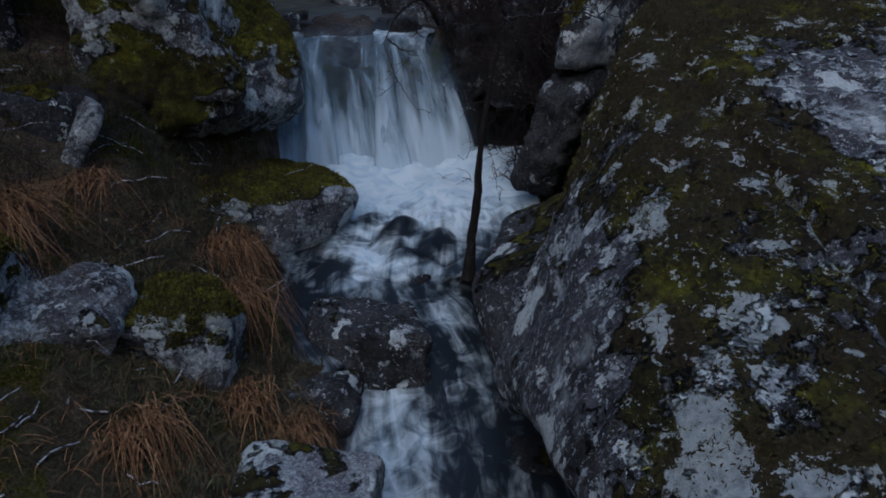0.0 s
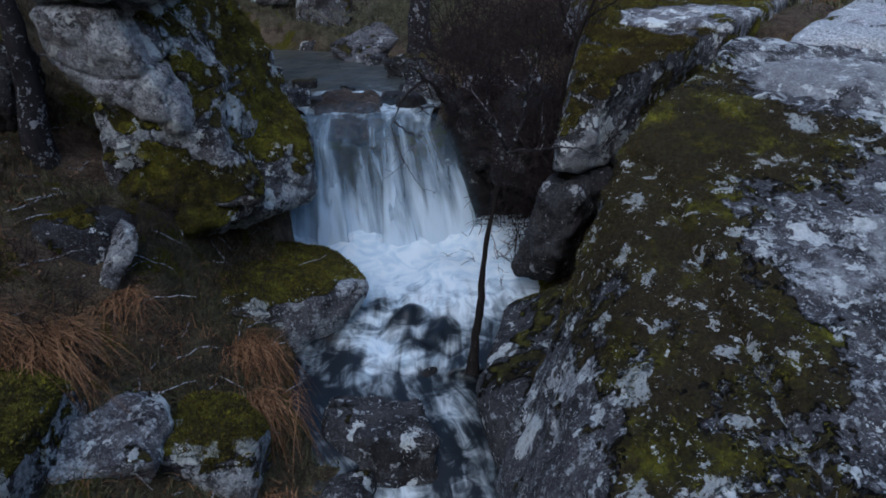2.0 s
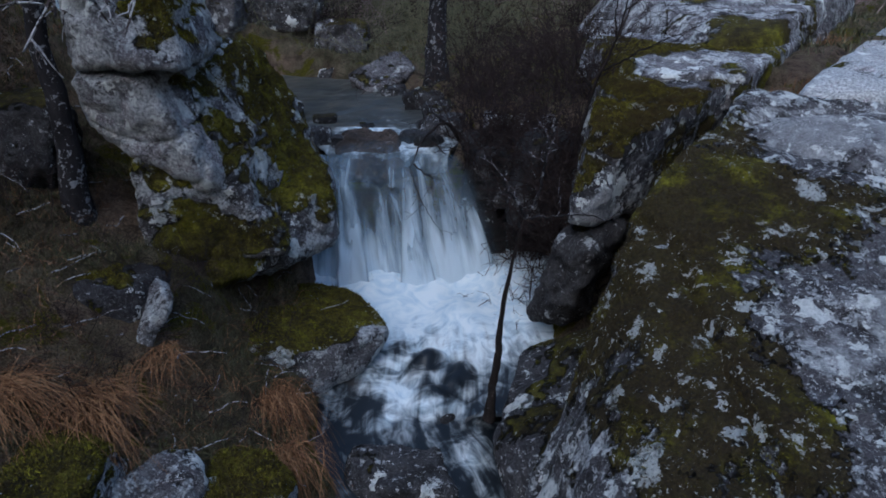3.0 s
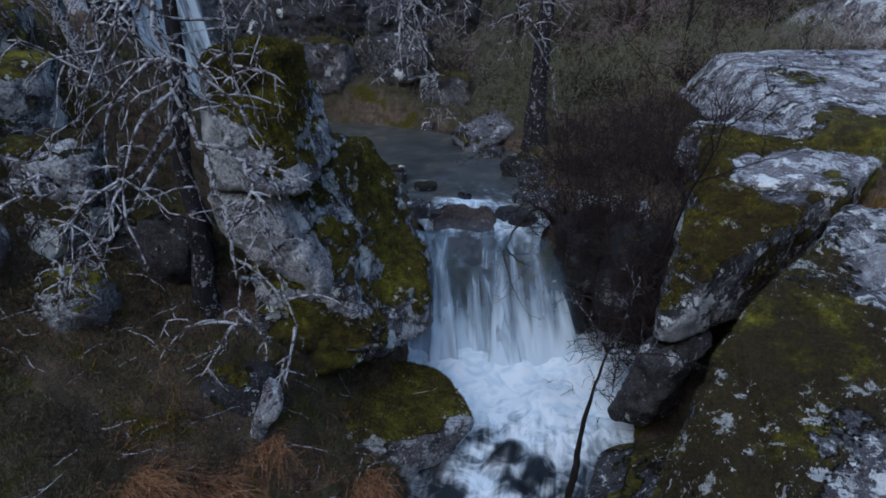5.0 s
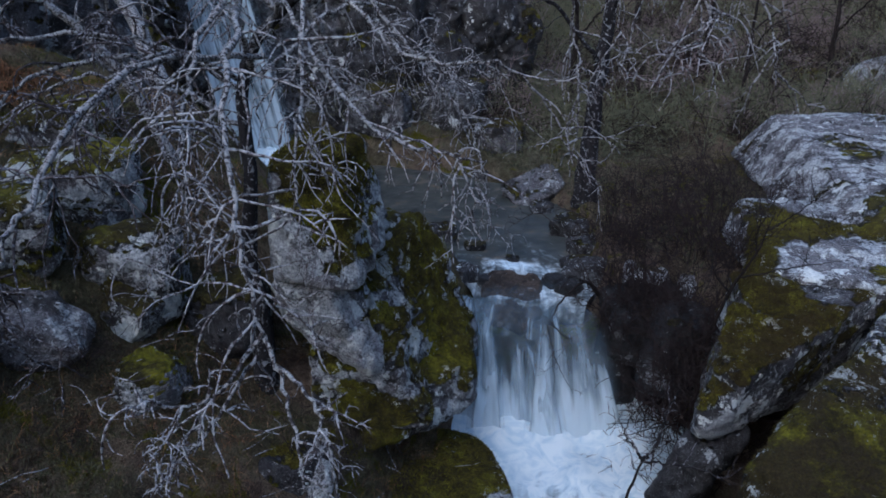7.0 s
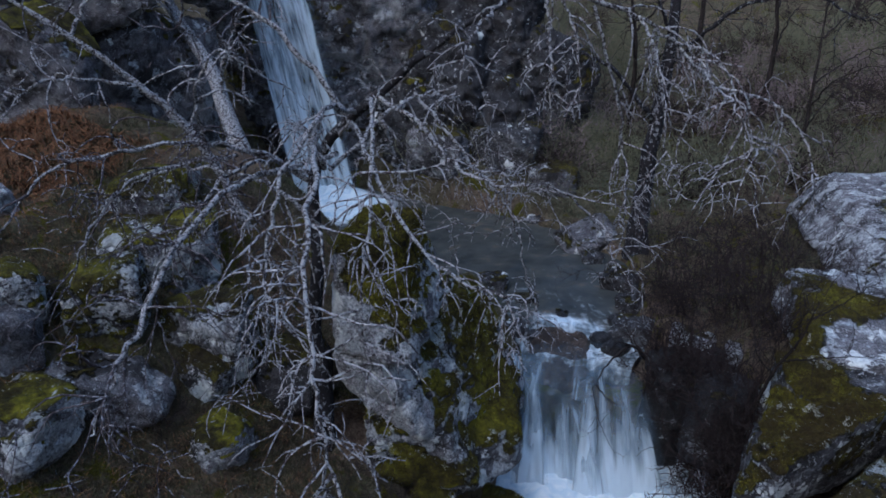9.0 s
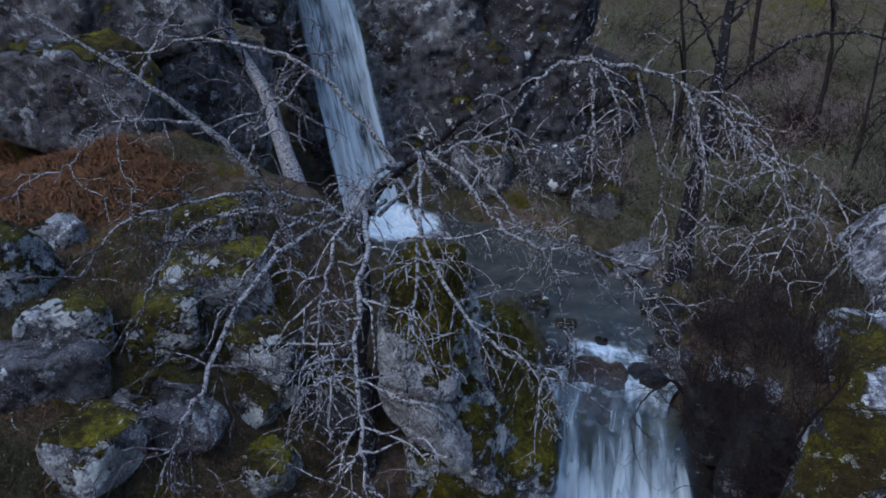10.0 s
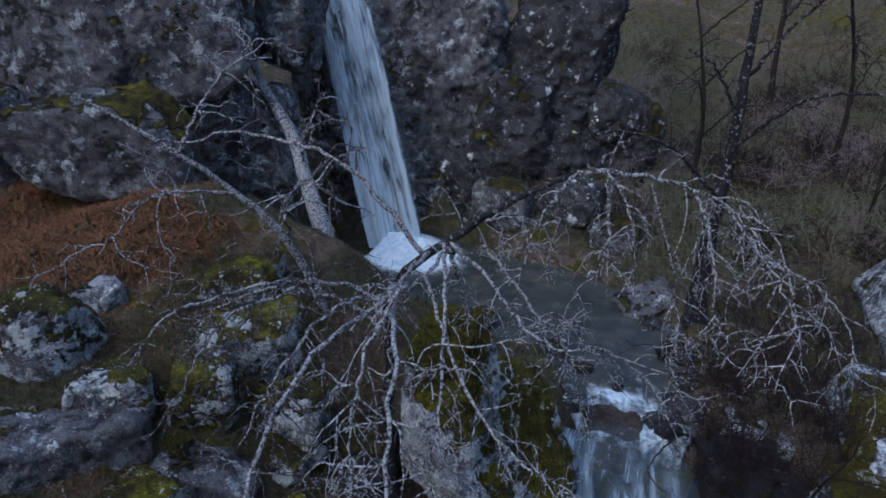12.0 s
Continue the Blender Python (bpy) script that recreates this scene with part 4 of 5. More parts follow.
def wander(rng, start, way, length, n, wiggle=0.25, droop=0.0, curl=0.0):
    """A crooked line from start; droop bends it down as it goes."""
    p, d = np.array(start, float), np.array(way, float)
    d /= np.linalg.norm(d)
    pts = [p.copy()]
    turn = np.zeros(3)
    for k in range(n):
        turn = 0.6 * turn + rng.normal(size=3) * curl
        d = d + turn + rng.normal(size=3) * wiggle + np.array((0, 0, -droop * (0.4 + 1.2 * k / n)))
        d /= np.linalg.norm(d)
        p = p + d * length / n
        pts.append(p.copy())
    return np.array(pts)


def bend(points, n=24, rng=None, wiggle=0.0):
    """A smooth crooked line through a few places."""
    p = np.array(points, float)
    p = np.vstack([2 * p[0] - p[1], p, 2 * p[-1] - p[-2]])
    out = []
    per = max(2, n // (len(points) - 1))
    for k in range(1, len(p) - 2):
        for t in np.linspace(0, 1, per, endpoint=False):
            a, b, c, d = p[k - 1:k + 3]
            out.append(0.5 * (2 * b + (c - a) * t + (2 * a - 5 * b + 4 * c - d) * t * t + (3 * b - a - 3 * c + d) * t ** 3))
    out.append(p[-2])
    out = np.array(out)
    if wiggle:
        out[1:] += rng.normal(size=(len(out) - 1, 3)) * wiggle
    return out


def sprays(rng, path, count, length, droop, radius, depth=2, out=None, start=0.25, wiggle=0.18):
    """Crooked twigs off a limb, forking again; gathered in out."""
    out = [] if out is None else out
    n = len(path)
    for _ in range(count):
        i = int(rng.uniform(start, 1.0) * (n - 1))
        along = path[min(i + 1, n - 1)] - path[max(i - 1, 0)]
        along /= np.linalg.norm(along) + 1e-9
        side = rng.normal(size=3)
        side -= along * (side @ along)
        side /= np.linalg.norm(side)
        L = length * rng.uniform(0.5, 1.3)
        k = max(5, int(L / 0.085))
        pts = wander(rng, path[i], along * rng.uniform(.1, .8) + side, L, k, wiggle, droop, 0.12)
        out.append((pts, np.linspace(radius, radius * 0.38, len(pts)) * rng.uniform(.75, 1.3, len(pts))))
        if depth > 1:
            sprays(rng, pts, int(rng.integers(1, 4)), L * 0.55, droop, radius * 0.64, depth - 1, out, 0.2, wiggle)
    return out


def tree(name, label, trunk, radius, limbs, seed, sprays_per=9, twig=0.9, droop=0.1, depth=3, limb_mat=None, twig_mat=None, thick=0.011, group="", trunk_mat=None, shade_mat=None):
    """A bare tree: trunk and limbs along the given lines, each limb with its own spray of twigs."""
    rng = np.random.default_rng(seed)
    root = new(name)
    root.location = trunk[0]
    base = np.array(trunk[0], float)
    line = bend(trunk, 26, rng, min(0.015, 0.09 * radius))
    v, f = tubes([(line - base, np.linspace(radius, radius * 0.2, len(line)) * (1 + .5 * np.exp(-np.linspace(0, 14, len(line)))))], 12)
    v = v + 0.12 * radius * fbm(v * 9, 3, seed)[:, None] * rng.normal(size=3)
    put("trunk", make_mesh("trunk", v, f, trunk_mat or M_BARK), root)
    for pts, r, *n in limbs:
        path = bend(pts, 30, rng, min(0.02, 0.6 * r))
        v, f = tubes([(path - base, np.linspace(r, r * 0.25, len(path)))], 8)
        limb = put("limb", make_mesh("limb", v, f, limb_mat or M_LIMB), root)
        count, size, fine = (*n, *(sprays_per, twig, thick)[len(n):])
        tw = sprays(rng, path - base, count, size, droop, fine, depth)
        v, f = tubes(tw, 4)
        # sprays far to the left take a dimmer bark, shade painted into their colour
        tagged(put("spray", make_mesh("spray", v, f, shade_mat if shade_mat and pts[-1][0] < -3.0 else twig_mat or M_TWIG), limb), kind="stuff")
    return tagged(root, label, "tree", group)


tree("oak_tree", "bare crooked oak with pale lichen on drooping twigs", [(-4.05, 6.6, 3.0), (-4.0, 6.58, 4.2), (-4.03, 6.55, 4.9), (-3.88, 6.5, 6.0), (-3.82, 6.55, 7.1), (-3.03, 6.5, 7.9), (-2.4, 6.5, 8.4), (-1.6, 6.45, 8.9)], .115, [
    ([(-3.8, 6.65, 7.0), (-3.3, 5.6, 7.7), (-2.75, 4.6, 7.75), (-2.35, 3.7, 7.55), (-2.0, 3.0, 7.0), (-1.7, 2.68, 6.4)], .036, 32, .73, .0102),
    ([(-1.7, 2.68, 6.4), (-1.5, 2.5, 6.15), (-1.4, 2.35, 5.95), (-1.36, 2.3, 5.75), (-1.38, 2.25, 5.6)], .0126, 8, .26, .008),
    ([(-1.72, 2.7, 6.42), (-1.9, 2.5, 6.15), (-2.1, 2.38, 6.13), (-2.35, 2.35, 6.1)], .0126, 10, .31, .0092),
    ([(-1.6, 2.6, 6.3), (-1.35, 2.4, 6.3), (-1.22, 2.3, 6.1), (-1.12, 2.2, 5.8), (-1.04, 2.15, 5.62)], .0117, 12, .26, .008),
    ([(-1.75, 2.68, 6.3), (-1.95, 2.4, 5.95), (-2.1, 2.3, 5.8), (-2.2, 2.3, 5.75)], .0108, 10, .26, .008),
    ([(-3.5, 6.55, 7.4), (-2.9, 5.6, 7.8), (-2.33, 4.9, 7.5), (-1.65, 4.38, 7.05), (-1.2, 4.2, 7.0), (-.99, 4.15, 6.87), (-.9, 4.1, 6.4)], .024, 17, .52, .0083),
    ([(-3.03, 6.5, 7.9), (-2.4, 6.1, 7.7), (-2.0, 5.9, 7.4), (-1.5, 5.6, 7.35), (-.97, 5.8, 7.3), (-.6, 6.1, 6.8), (-.42, 6.2, 6.4)], .024, 17, .63, .0092),
    ([(-2.6, 6.4, 8.0), (-1.9, 6.4, 7.2), (-1.6, 6.46, 6.83), (-1.4, 6.5, 6.2), (-1.3, 6.6, 5.5)], .02, 15, .63, .0092),
    ([(-1.6, 6.45, 8.9), (-1.2, 6.6, 8.9), (-.6, 6.9, 8.75), (-.19, 7.18, 8.49), (.1, 7.0, 8.2), (.47, 6.5, 7.95), (.7, 6.4, 7.4)], .028, 26, .73, .0112),
    ([(-1.6, 6.4, 8.9), (-1.7, 5.9, 8.75), (-1.79, 5.53, 8.5), (-1.85, 5.4, 8.0)], .018, 8, .52, .0092),
    ([(-.9, 6.7, 8.8), (-.6, 6.9, 7.8), (-.45, 7.0, 6.8), (-.5, 7.0, 6.0)], .0176, 11, .63, .0102),
    ([(-1.3, 6.5, 8.85), (-1.2, 6.3, 8.3), (-1.15, 6.2, 7.7)], .0162, 7, .52, .0092),
    ([(-1.5, 6.5, 8.95), (-1.2, 6.2, 8.95), (-.95, 6.0, 8.6), (-.85, 5.95, 7.9)], .016, 9, .53, .0095),
    ([(-.5, 6.95, 8.7), (-.3, 6.7, 8.4), (-.15, 6.6, 7.8), (-.1, 6.6, 7.2)], .016, 9, .53, .0095),
    ([(-.15, 7.15, 8.45), (.25, 7.2, 8.3), (.55, 7.1, 7.8), (.65, 7.1, 7.2)], .016, 9, .53, .0095),
    ([(.3, 6.8, 8.1), (.8, 6.5, 8.0), (1.1, 6.4, 7.6), (1.2, 6.4, 7.1)], .016, 7, .53, .0095),
    ([(-3.9, 6.65, 6.8), (-4.4, 5.9, 7.4), (-5.0, 5.1, 7.5), (-5.41, 4.4, 7.4), (-5.7, 4.0, 6.9)], .032, 11, .83, .0121),
    ([(-4.4, 5.9, 7.3), (-5.15, 5.2, 7.17), (-5.4, 4.7, 6.7), (-5.6, 4.5, 6.1)], .024, 9, .73, .0121),
    ([(-3.9, 6.65, 6.9), (-3.9, 5.4, 7.4), (-4.1, 4.54, 7.0), (-4.3, 4.1, 6.4)], .028, 14, .83, .0121),
    ([(-3.6, 6.6, 7.2), (-3.6, 4.5, 7.4), (-3.5, 3.2, 6.8), (-3.5, 2.9, 6.5), (-3.6, 2.7, 6.2)], .032, 18, .73, .0112),
    ([(-3.4, 6.6, 7.6), (-4.2, 6.4, 8.6), (-5.4, 6.2, 9.0), (-6.8, 6.0, 8.7)], .036, 10, .93, .013),
    ([(-3.3, 6.5, 7.7), (-2.95, 5.2, 8.0), (-2.94, 4.35, 7.57), (-2.9, 4.0, 7.0), (-2.85, 3.8, 6.4)], .028, 22, .83, .0112),
    ([(-3.1, 6.5, 7.85), (-2.6, 5.4, 7.9), (-2.33, 4.7, 7.43), (-2.25, 4.3, 6.8), (-2.2, 4.2, 6.2)], .024, 17, .73, .0112),
    ([(-3.05, 6.5, 7.88), (-2.98, 6.6, 7.5), (-2.92, 6.7, 7.1), (-2.9, 6.8, 6.6)], .036, 10, .44, .0092),
    ([(-4.0, 6.7, 6.4), (-4.7, 6.4, 6.9), (-5.5, 6.0, 7.0), (-6.3, 5.7, 6.5)], .032, 9, .83, .013),
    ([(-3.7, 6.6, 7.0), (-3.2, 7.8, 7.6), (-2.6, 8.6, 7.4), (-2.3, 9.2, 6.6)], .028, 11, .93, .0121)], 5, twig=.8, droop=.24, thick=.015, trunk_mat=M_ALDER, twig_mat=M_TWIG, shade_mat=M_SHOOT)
tree("leaning_tree", "leaning bare tree with a pale lichen-covered trunk", [(-6.0, 8.6, 4.4), (-6.5, 8.1, 6.6), (-7.3, 7.3, 8.0), (-8.6, 6.4, 9.2)], .09, [
    ([(-6.5, 8.1, 6.7), (-6.0, 7.4, 7.6), (-5.3, 7.0, 8.2), (-4.6, 6.8, 8.0)], .03),
    ([(-7.0, 7.6, 7.6), (-7.6, 6.6, 7.8), (-8.0, 5.8, 7.2)], .03),
    ([(-7.6, 7.1, 8.3), (-7.2, 7.6, 9.2), (-6.8, 8.2, 9.8)], .03)], 8, sprays_per=9, droop=.05, thick=.016, trunk_mat=M_LIMB)
tree("slanting_tree", "slanting bare trunk beside the high waterfall", [(-7.6, 11.0, 4.4), (-8.35, 11.55, 5.6), (-9.65, 12.68, 6.92), (-11.29, 13.6, 8.33), (-12.2, 14.0, 9.3)], .25, [
    ([(-9.2, 12.3, 6.5), (-8.8, 12.0, 7.4), (-8.2, 11.8, 8.2)], .04), ([(-10.4, 13.1, 7.6), (-10.6, 12.4, 8.5), (-11.2, 12.2, 9.2)], .04)], 11, sprays_per=7, droop=.03, thick=.014, trunk_mat=M_LIMB)
tree("alder_tree", "dark slender trunk with lichen beside the upper pool", [(-.55, 15.0, 2.9), (-.5, 15.0, 5), (-.35, 15.1, 7), (-.3, 15.2, 9.4), (-.1, 15.3, 13.0)], .21, [
    ([(-.45, 15.0, 6), (-1.4, 14.2, 7.2), (-2.6, 13.6, 7.6), (-3.6, 13.2, 7.0)], .05), ([(-.4, 15.1, 7), (.6, 14.4, 8.2), (1.8, 14.0, 8.6), (2.8, 13.6, 8.2)], .05),
    ([(-.35, 15.1, 7.8), (-.8, 14.2, 8.8), (-1.3, 13.4, 9.3)], .04), ([(-.3, 15.2, 8.5), (.6, 15.4, 9.8), (1.6, 15.2, 10.6)], .05)], 14, sprays_per=8, droop=.09, thick=.012, trunk_mat=M_ALDER, limb_mat=M_ALDER, twig_mat=M_ALDER)
tree("sapling", "thin dark sapling leaning over the stream", [(.25, 6.15, .95), (.3, 6.05, 1.7), (.36, 5.95, 2.6), (.5, 5.87, 3.43)], .05, [
    ([(.5, 5.87, 3.43), (.42, 5.8, 3.62), (.3, 5.8, 3.8), (.33, 5.75, 4.05)], .016), ([(.5, 5.87, 3.43), (.62, 5.85, 3.7), (.68, 5.85, 4.1), (.75, 5.8, 4.4)], .018),
    ([(.5, 5.87, 3.43), (.8, 5.85, 3.46), (1.1, 5.8, 3.48), (1.35, 5.75, 3.4)], .012)], 17, sprays_per=3, twig=.34, depth=2, droop=0.0, thick=.006, limb_mat=M_ALDER, twig_mat=M_SHOOT)


tree("shrub", "thin dark leafless shrub beside the mossy block", [(1.4, 9.0, 2.9), (1.6, 8.8, 4.0), (1.8, 8.6, 4.7), (1.9, 8.5, 5.3)], .03, [
    ([(1.7, 8.7, 4.3), (2.1, 8.4, 4.6), (2.6, 8.1, 4.9)], .014), ([(1.8, 8.6, 4.7), (1.7, 8.3, 5.1), (1.8, 8.1, 5.5)], .012), ([(1.6, 8.8, 4.0), (1.3, 8.5, 4.5), (1.2, 8.4, 5.0)], .012), ([(1.85, 8.55, 5.0), (2.2, 8.6, 5.3), (2.5, 8.5, 5.7)], .012)],
    23, sprays_per=5, twig=.45, depth=2, droop=0.0, thick=.006, limb_mat=M_BARK, twig_mat=M_BARK)
tree("overhanging_alder", "dark crooked branch hanging before the waterfall", [(-.05, 10.6, 2.9), (-.3, 10.3, 3.25), (-.6, 9.9, 3.1), (-.8, 9.6, 2.75)], .035, [
    ([(-.3, 10.3, 3.25), (-.5, 9.9, 3.5), (-.65, 9.6, 3.4)], .014), ([(-.75, 9.65, 2.8), (-.55, 9.5, 2.68), (-.35, 9.4, 2.66)], .016), ([(-.8, 9.6, 2.75), (-.6, 9.3, 2.3), (-.3, 9.1, 1.9)], .01)], 19, sprays_per=4, twig=.35, depth=2, droop=.1, thick=.006, limb_mat=M_BARK, twig_mat=M_BARK)


def blades(rng, spots, length, width, lean, sag, up=1.0, heading=None):
    """Bent grass blades, each a narrow folded strip of four steps."""
    n = len(spots)
    a = rng.uniform(0, 2 * np.pi, n) if heading is None else heading + rng.normal(size=n) * 0.75
    L = length * rng.uniform(0.5, 1.25, n)
    tilt = np.abs(rng.normal(lean, 0.25, n))
    way = np.stack([np.cos(a) * np.sin(tilt), np.sin(a) * np.sin(tilt), np.cos(tilt) * up], -1)
    side = np.stack([-np.sin(a), np.cos(a), np.zeros(n)], -1)
    steps = 5
    V = np.empty((n, steps, 2, 3))
    for k in range(steps):
        t = k / (steps - 1)
        mid = spots + way * (L * t)[:, None] + np.array((0, 0, -1.0)) * (sag * L * t * t)[:, None]
        w = width * (1 - 0.85 * t)
        V[:, k, 0], V[:, k, 1] = mid - side * w, mid + side * w
    b = (np.arange(n) * steps * 2)[:, None]
    k = (np.arange(steps - 1) * 2)[None]
    F = np.stack([b + k, b + k + 1, b + k + 3, b + k + 2], -1).reshape(-1, 4)
    return V.reshape(-1, 3), F


def scatter(rng, n, x0, x1, y0, y1, keep=None):
    x, y = rng.uniform(x0, x1, n), rng.uniform(y0, y1, n)
    d, half, _ = channel(x, y, LOWER)
    d2, half2, _ = channel(x, y, UPPER)
    ok = (d > half + 0.25) & (d2 > half2 + 0.25)
    if keep is not None:
        ok &= keep(x, y)
    x, y = x[ok], y[ok]
    return np.stack([x, y, land(x, y) - 0.01], -1)


def patchy(f, lo, seed):
    return lambda x, y: soft_noise(np.stack([x * f, y * f, np.zeros_like(x)], -1), seed) > lo


rng = np.random.default_rng(77)
v, f = blades(rng, scatter(rng, 120000, -9.5, -1.0, 1.8, 10.5, patchy(1.3, -.4, 3)), .17, .0042, .65, .4)
tagged(put("grass", make_mesh("grass", v, f, M_GRASS)), "short rough winter grass on the bank", "grass", kind="stuff")
v, f = blades(rng, scatter(rng, 30000, -10, -1.0, 1.5, 11.5, patchy(.9, -.1, 8)), .27, .0035, .85, .55)
tagged(put("dry_grass", make_mesh("dry_grass", v, f, M_STRAW)), "matted dry straw-coloured grass on the bank", "grass", kind="stuff")
v, f = blades(rng, scatter(rng, 52000, -10, -3.3, 2, 8.5, patchy(.7, -.4, 12)), .03, .014, .8, .1)
tagged(put("leaf_litter", make_mesh("leaf_litter", v, f, M_LEAF)), "brown fallen oak leaves strewn over the bank", "leaf litter", kind="stuff")
v, f = blades(rng, scatter(rng, 70000, -9, -1.4, 2, 9, patchy(1.6, .05, 31)), .05, .006, .7, .3)
tagged(put("moss_mat", make_mesh("moss_mat", v, f, M_MOSS)), "olive moss cushions between grass on the bank", "moss", kind="stuff")
fallen = []
for x, y, z in scatter(rng, 420, -9, -1.5, 2.5, 8.5):
    a = rng.uniform(0, 6.28)
    line = wander(rng, (x, y, z + .03), (math.cos(a), math.sin(a), .1), rng.uniform(.15, .6), 6, .22, .03)
    fallen.append((line, np.linspace(.008, .004, len(line))))
v, f = tubes(fallen, 4)
tagged(put("fallen_twigs", make_mesh("fallen_twigs", v, f, M_TWIG)), "grey lichened twigs fallen on the bank", "twigs", kind="stuff")
v, f = blades(rng, scatter(rng, 60000, -9, 14, 11, 40, patchy(.4, -.4, 5)), .3, .012, .6, .4)
tagged(put("meadow_grass", make_mesh("meadow_grass", v, f, M_MEADOW)), "dull green grass on the hillside", "grass", kind="stuff")


def tuft(label, x, y, z, count, length, spread, mat, lean=.7, sag=.9, heading=None, width=.0045, seed=0):
    r = np.random.default_rng(seed)
    spots = np.stack([r.normal(0, spread, count), r.normal(0, spread, count), np.zeros(count)], -1)
    v, f = blades(r, spots, length, width, lean, sag, heading=heading)
    ob = put("grass_tuft", make_mesh("grass_tuft", v, f, mat))
    ob.location = (x, y, z)
    return tagged(ob, label, "grass tuft", "dry grass tufts")


for k, (x, y, L, n, hd) in enumerate([(-2.0, 5.75, .6, 420, -1.0), (-1.7, 5.05, .55, 260, -1.1), (-3.2, 4.6, .6, 300, -.6), (-3.7, 4.3, .6, 260, -.5), (-1.5, 4.2, .5, 200, -1.4), (-2.9, 5.4, .4, 160, -1.5), (-1.1, 4.1, .45, 160, -1.2), (-1.9, 3.5, .5, 220, -.8)]):
    tuft("drooping tuft of long straw-coloured dry grass", x, y, floor_at(x, y) + .04, int(n * .9), L * 1.15, .13, M_STRAW, lean=1.25 if k in (2, 3, 5) else .8, sag=.6 if k in (2, 3, 5) else 1.2, heading=hd, seed=k)
for k, (x, y, z, L) in enumerate([(5.0, 10.4, 3.7, .5), (5.5, 11.1, 3.8, .55), (6.1, 11.9, 3.9, .55), (6.6, 12.6, 4.0, .5), (4.5, 9.7, 3.6, .45), (4.0, 9.1, 3.5, .4)]):
    tuft("short brown grass tuft growing in the cleft", x, y, z, 240, L, .2, M_STRAW, lean=.5, sag=.4, seed=40 + k)
v, f = blades(rng, scatter(rng, 15000, -14.5, -8.3, 5.9, 8.9, lambda x, y: y > 5.9 + 1.1 * smooth(-10.5, -7.7, x) + 0.25 * fbm(np.stack([x, y, 0 * x], -1), 2, 6)), .5, .011, .95, .7)
tagged(put("bracken", make_mesh("bracken", v, f, M_FERN)), "rust-brown dead bracken on the plateau", "bracken", kind="stuff")


def bush(label, x, y, z, spread, height, stems, mat, seed, thick=.008, name="bramble_bush"):
    r = np.random.default_rng(seed)
    paths = []
    for _ in range(stems):
        s = np.array((r.normal(0, spread * .5), r.normal(0, spread * .5), -.1))
        line = wander(r, s, (r.normal(0, .5), r.normal(0, .5), 1), height * r.uniform(.6, 1.3), 9, .18, .07)
        paths.append((line, np.linspace(thick, thick * .4, len(line))))
        sprays(r, line, 4, height * .38, .05, thick * .55, 2, paths, .25, .25)
    v, f = tubes(paths, 3)
    ob = put(name, make_mesh(name, v, f, mat))
    ob.location = (x, y, z)
    return tagged(ob, label, "bush")


for k, (x, y, s, h, n) in enumerate([(.5, 12.0, .6, 1.3, 60), (1.4, 11.7, .6, 1.4, 70), (2.0, 10.4, .4, 1.3, 55), (2.2, 12.4, .6, 1.5, 60), (.1, 12.9, .6, 1.3, 50), (1.2, 13.6, .7, 1.4, 60), (1.35, 9.9, .4, 1.3, 50), (1.75, 8.9, .3, 1.5, 60), (1.9, 9.6, .3, 1.5, 60), (1.2, 9.0, .3, 1.2, 50), (1.1, 8.4, .25, 1.0, 40), (2.2, 14.4, .7, 1.3, 50), (.9, 10.3, .4, 1.1, 60), (.4, 10.9, .4, 1.0, 50), (1.3, 10.3, .4, 1.2, 60), (2.6, 11.4, .4, 1.2, 40), (.6, 15.2, .8, 1.3, 45), (2.0, 16.2, .8, 1.2, 45)]):
    bush("tangled leafless bramble thicket with reddish brown stems", x, y, floor_at(x, y), s, h, int(n * .6), M_STEM, 200 + k, .011)
for k, (x, y, z, n) in enumerate([(.95, 9.75, 2.6, 30), (1.35, 9.2, 2.5, 34), (.2, 10.3, 2.7, 24), (1.1, 8.35, 2.3, 44), (1.35, 8.75, 2.7, 44), (1.55, 9.1, 3.0, 40), (.75, 10.3, 2.9, 40), (1.05, 9.85, 3.0, 40), (.35, 10.7, 3.0, 30)]):
    bush("dark brambles hanging over the hollow", x, y, z, .4, 1.0, n, M_STEM, 280 + k, .012)
for k, (x, y, s, h, n) in enumerate([(-3.1, 5.9, .4, .55, 40), (-2.4, 6.6, .35, .5, 34), (-3.3, 4.8, .4, .5, 36), (-2.1, 5.2, .3, .4, 30), (-3.6, 5.0, .4, .5, 26), (-4.2, 4.2, .45, .5, 26), (-3.4, 6.2, .4, .5, 24), (-5.4, 5.4, .4, .6, 24), (-4.4, 5.9, .4, .6, 24), (-2.9, 6.3, .35, .45, 20), (-2.6, 5.2, .35, .4, 22), (-2.2, 6.0, .3, .4, 18), (-5.2, 4.3, .45, .5, 24), (-4.0, 3.4, .4, .5, 22), (-7.2, 5.3, .5, .6, 20), (-5.7, 6.6, .4, .6, 20)]):
    bush("low leafless heather on the bank", x, y, floor_at(x, y), s, h, n, M_STEM, 240 + k, .004, "heather_bush")

# saplings and dead stalks over the hillside
g = np.random.default_rng(410)
stalks = []
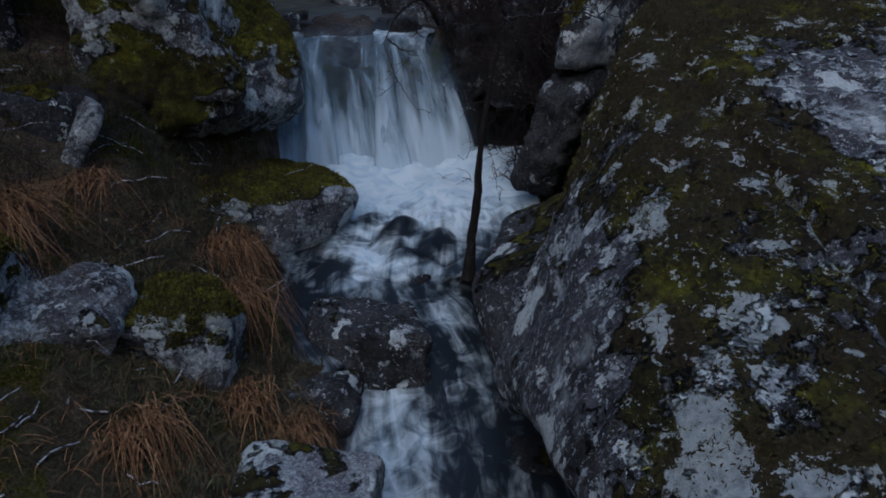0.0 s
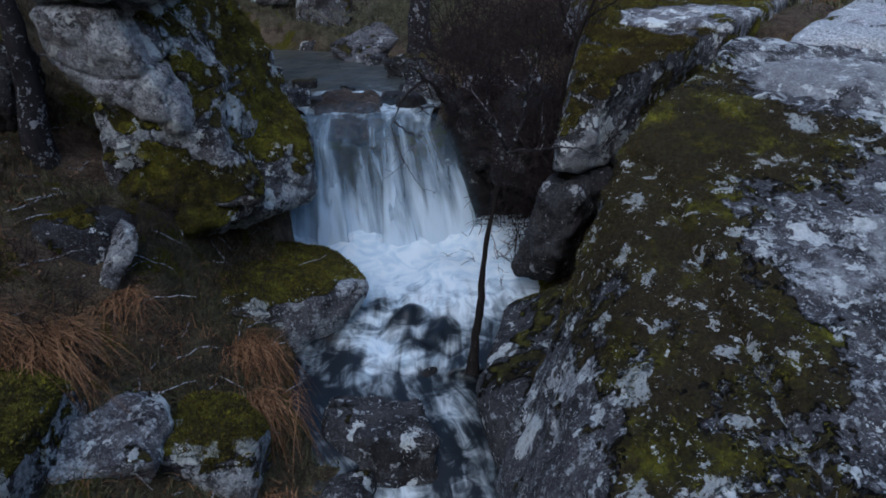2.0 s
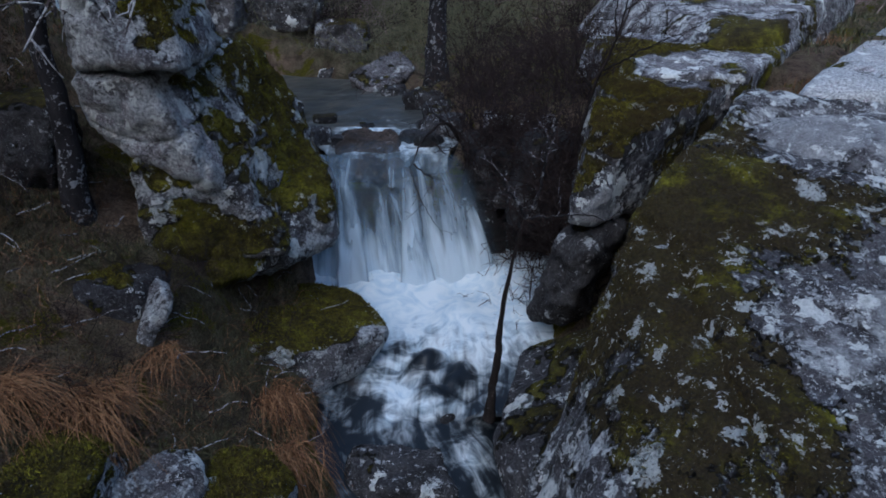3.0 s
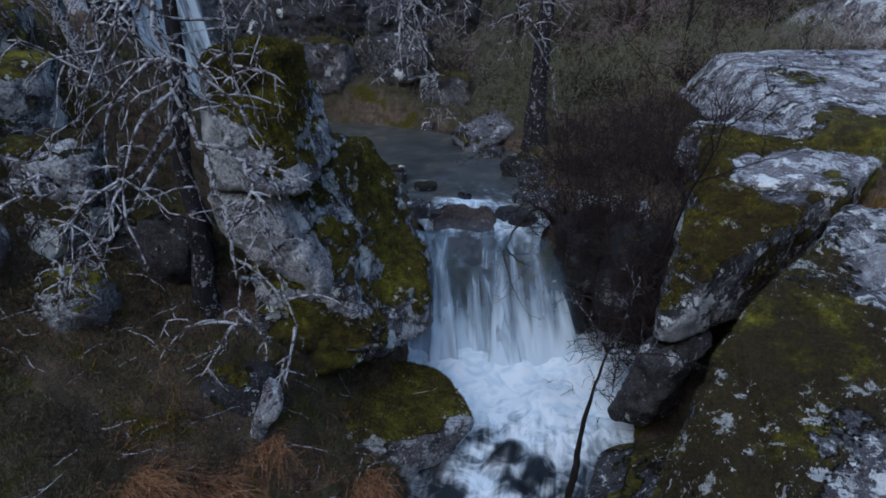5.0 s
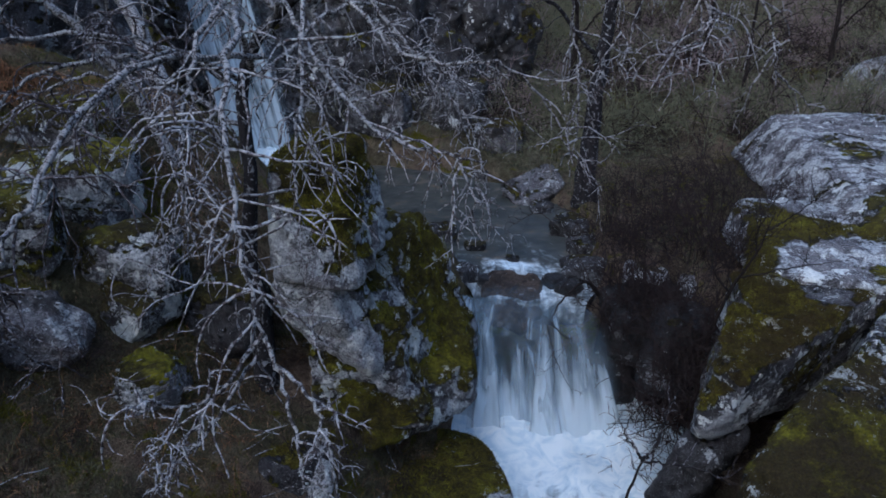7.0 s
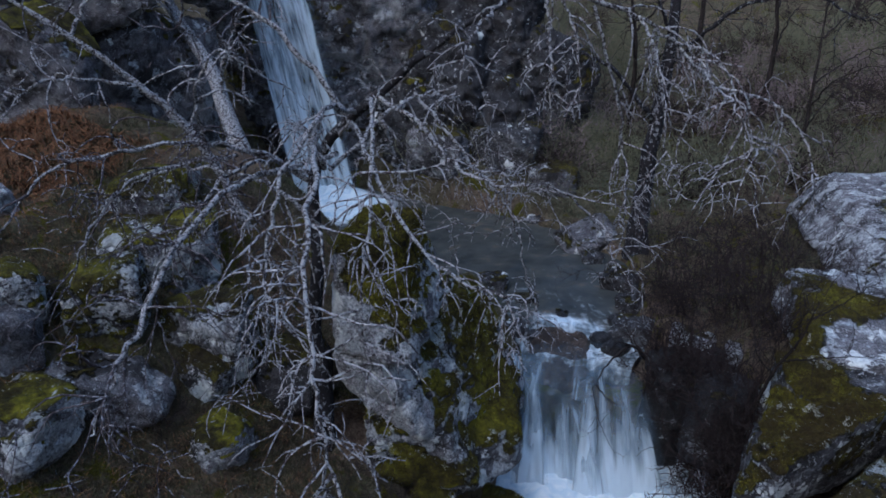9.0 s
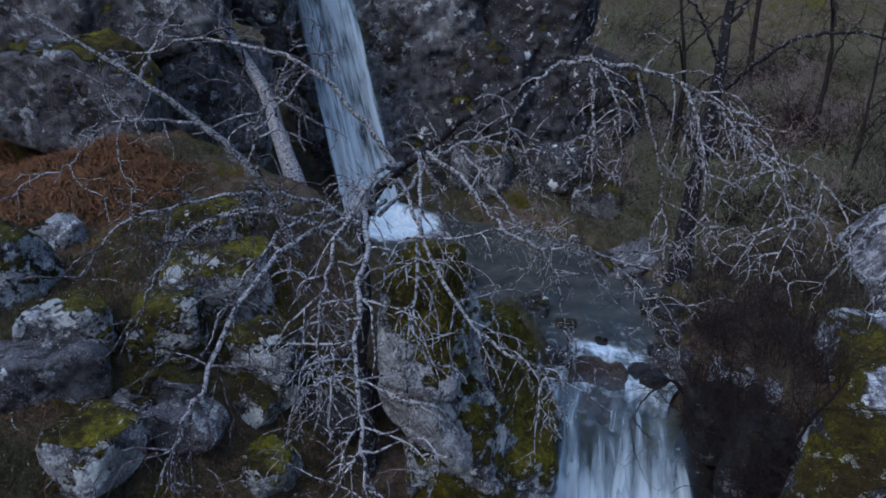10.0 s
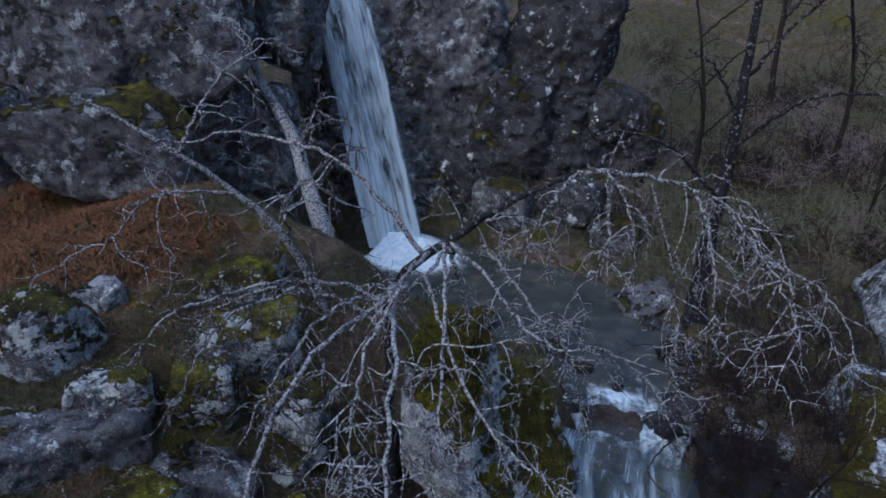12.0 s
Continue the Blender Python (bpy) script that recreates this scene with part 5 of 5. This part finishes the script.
for x, y, z in scatter(g, 2200, -10, 18, 14, 46, patchy(.3, -.15, 21)):
    if x > 2.2 and y < 17.5:
        continue
    line = wander(g, (x, y, z), (g.normal(0, .5), g.normal(0, .5), 1), g.uniform(.3, 1.5), 6, .2, .03)
    stalks.append((line, np.linspace(.008, .004, len(line))))
    sprays(g, line, 5, .5, .04, .004, 2, stalks, .1, .3)
v, f = tubes(stalks, 3)
tagged(put("undergrowth", make_mesh("undergrowth", v, f, M_DRY)), "leafless saplings and dead stalks on the hillside", "undergrowth", kind="stuff")

# clumps of brush over the hillside
g = np.random.default_rng(515)
M_BRUSH = bark("brush_purple_grey", 0.4, dark=(0.16, 0.125, 0.125), crust=(0.36, 0.34, 0.33))
M_BROOM = bark("broom_green", 0.45, dark=(0.1, 0.1, 0.064), crust=(0.25, 0.25, 0.17))
kinds = []
for k, (mat, lab) in enumerate([(M_BRUSH, "leafless purple-grey brush on the hillside"), (M_BROOM, "dull green broom on the hillside"), (M_STEM, "leafless purple-grey brush on the hillside"), (M_BROOM, "dull green broom on the hillside")]):
    x, y = (3.0 - 2.2 * k, 19.5 + k)
    kinds.append(bush(lab, x, y, floor_at(x, y) - .05, .9, 1.2, 40, mat, 530 + k, .011, "brush"))
    kinds[-1]["group"] = "brush on the hillside"
for x, y, z in scatter(g, 170, -7, 15, 17.5, 34):
    ob = kinds[int(g.integers(0, 4))]
    copy_thing(ob, Matrix.Translation((x, y, z - .05)) @ Matrix.Rotation(g.uniform(0, 6.28), 4, "Z") @ Matrix.Diagonal((*(g.uniform(.8, 1.9, 2)), g.uniform(.7, 1.6), 1)))

# thin trees on the hillside
for k, (x, y, h, r) in enumerate([(-4.9, 24, 9, .16), (-1.5, 22, 8, .12), (2.5, 24, 8, .12), (5.5, 21, 7, .1), (9, 24, 8, .13), (-8, 23, 9, .15), (-11, 21, 8, .14), (0.5, 30, 10, .16), (6, 32, 10, .16), (-6, 31, 10, .17), (13, 27, 9, .15), (3, 19, 6, .08)]):
    z = floor_at(x, y) - .1
    g = np.random.default_rng(300 + k)
    w = lambda a: g.normal(0, a)
    top = [(x, y, z), (x + w(.2), y + w(.2), z + h * .4), (x + w(.5), y + w(.5), z + h)]
    lim = []
    for j in range(5):
        t0 = .35 + .12 * j
        p0 = np.array(bend(top, 20)[int(t0 * 20)])
        a = g.uniform(0, 6.28)
        L = h * .28
        lim.append(([tuple(p0), tuple(p0 + np.array((math.cos(a) * L * .5, math.sin(a) * L * .5, L * .45))), tuple(p0 + np.array((math.cos(a) * L, math.sin(a) * L, L * .6)))], r * .3))
    tree("hillside_tree", "slim bare tree on the dim hillside", top, r * .8, lim, 320 + k, sprays_per=8, twig=1.3, depth=3, droop=.03, limb_mat=M_BARK, twig_mat=M_STEM, group="trees on the hillside")
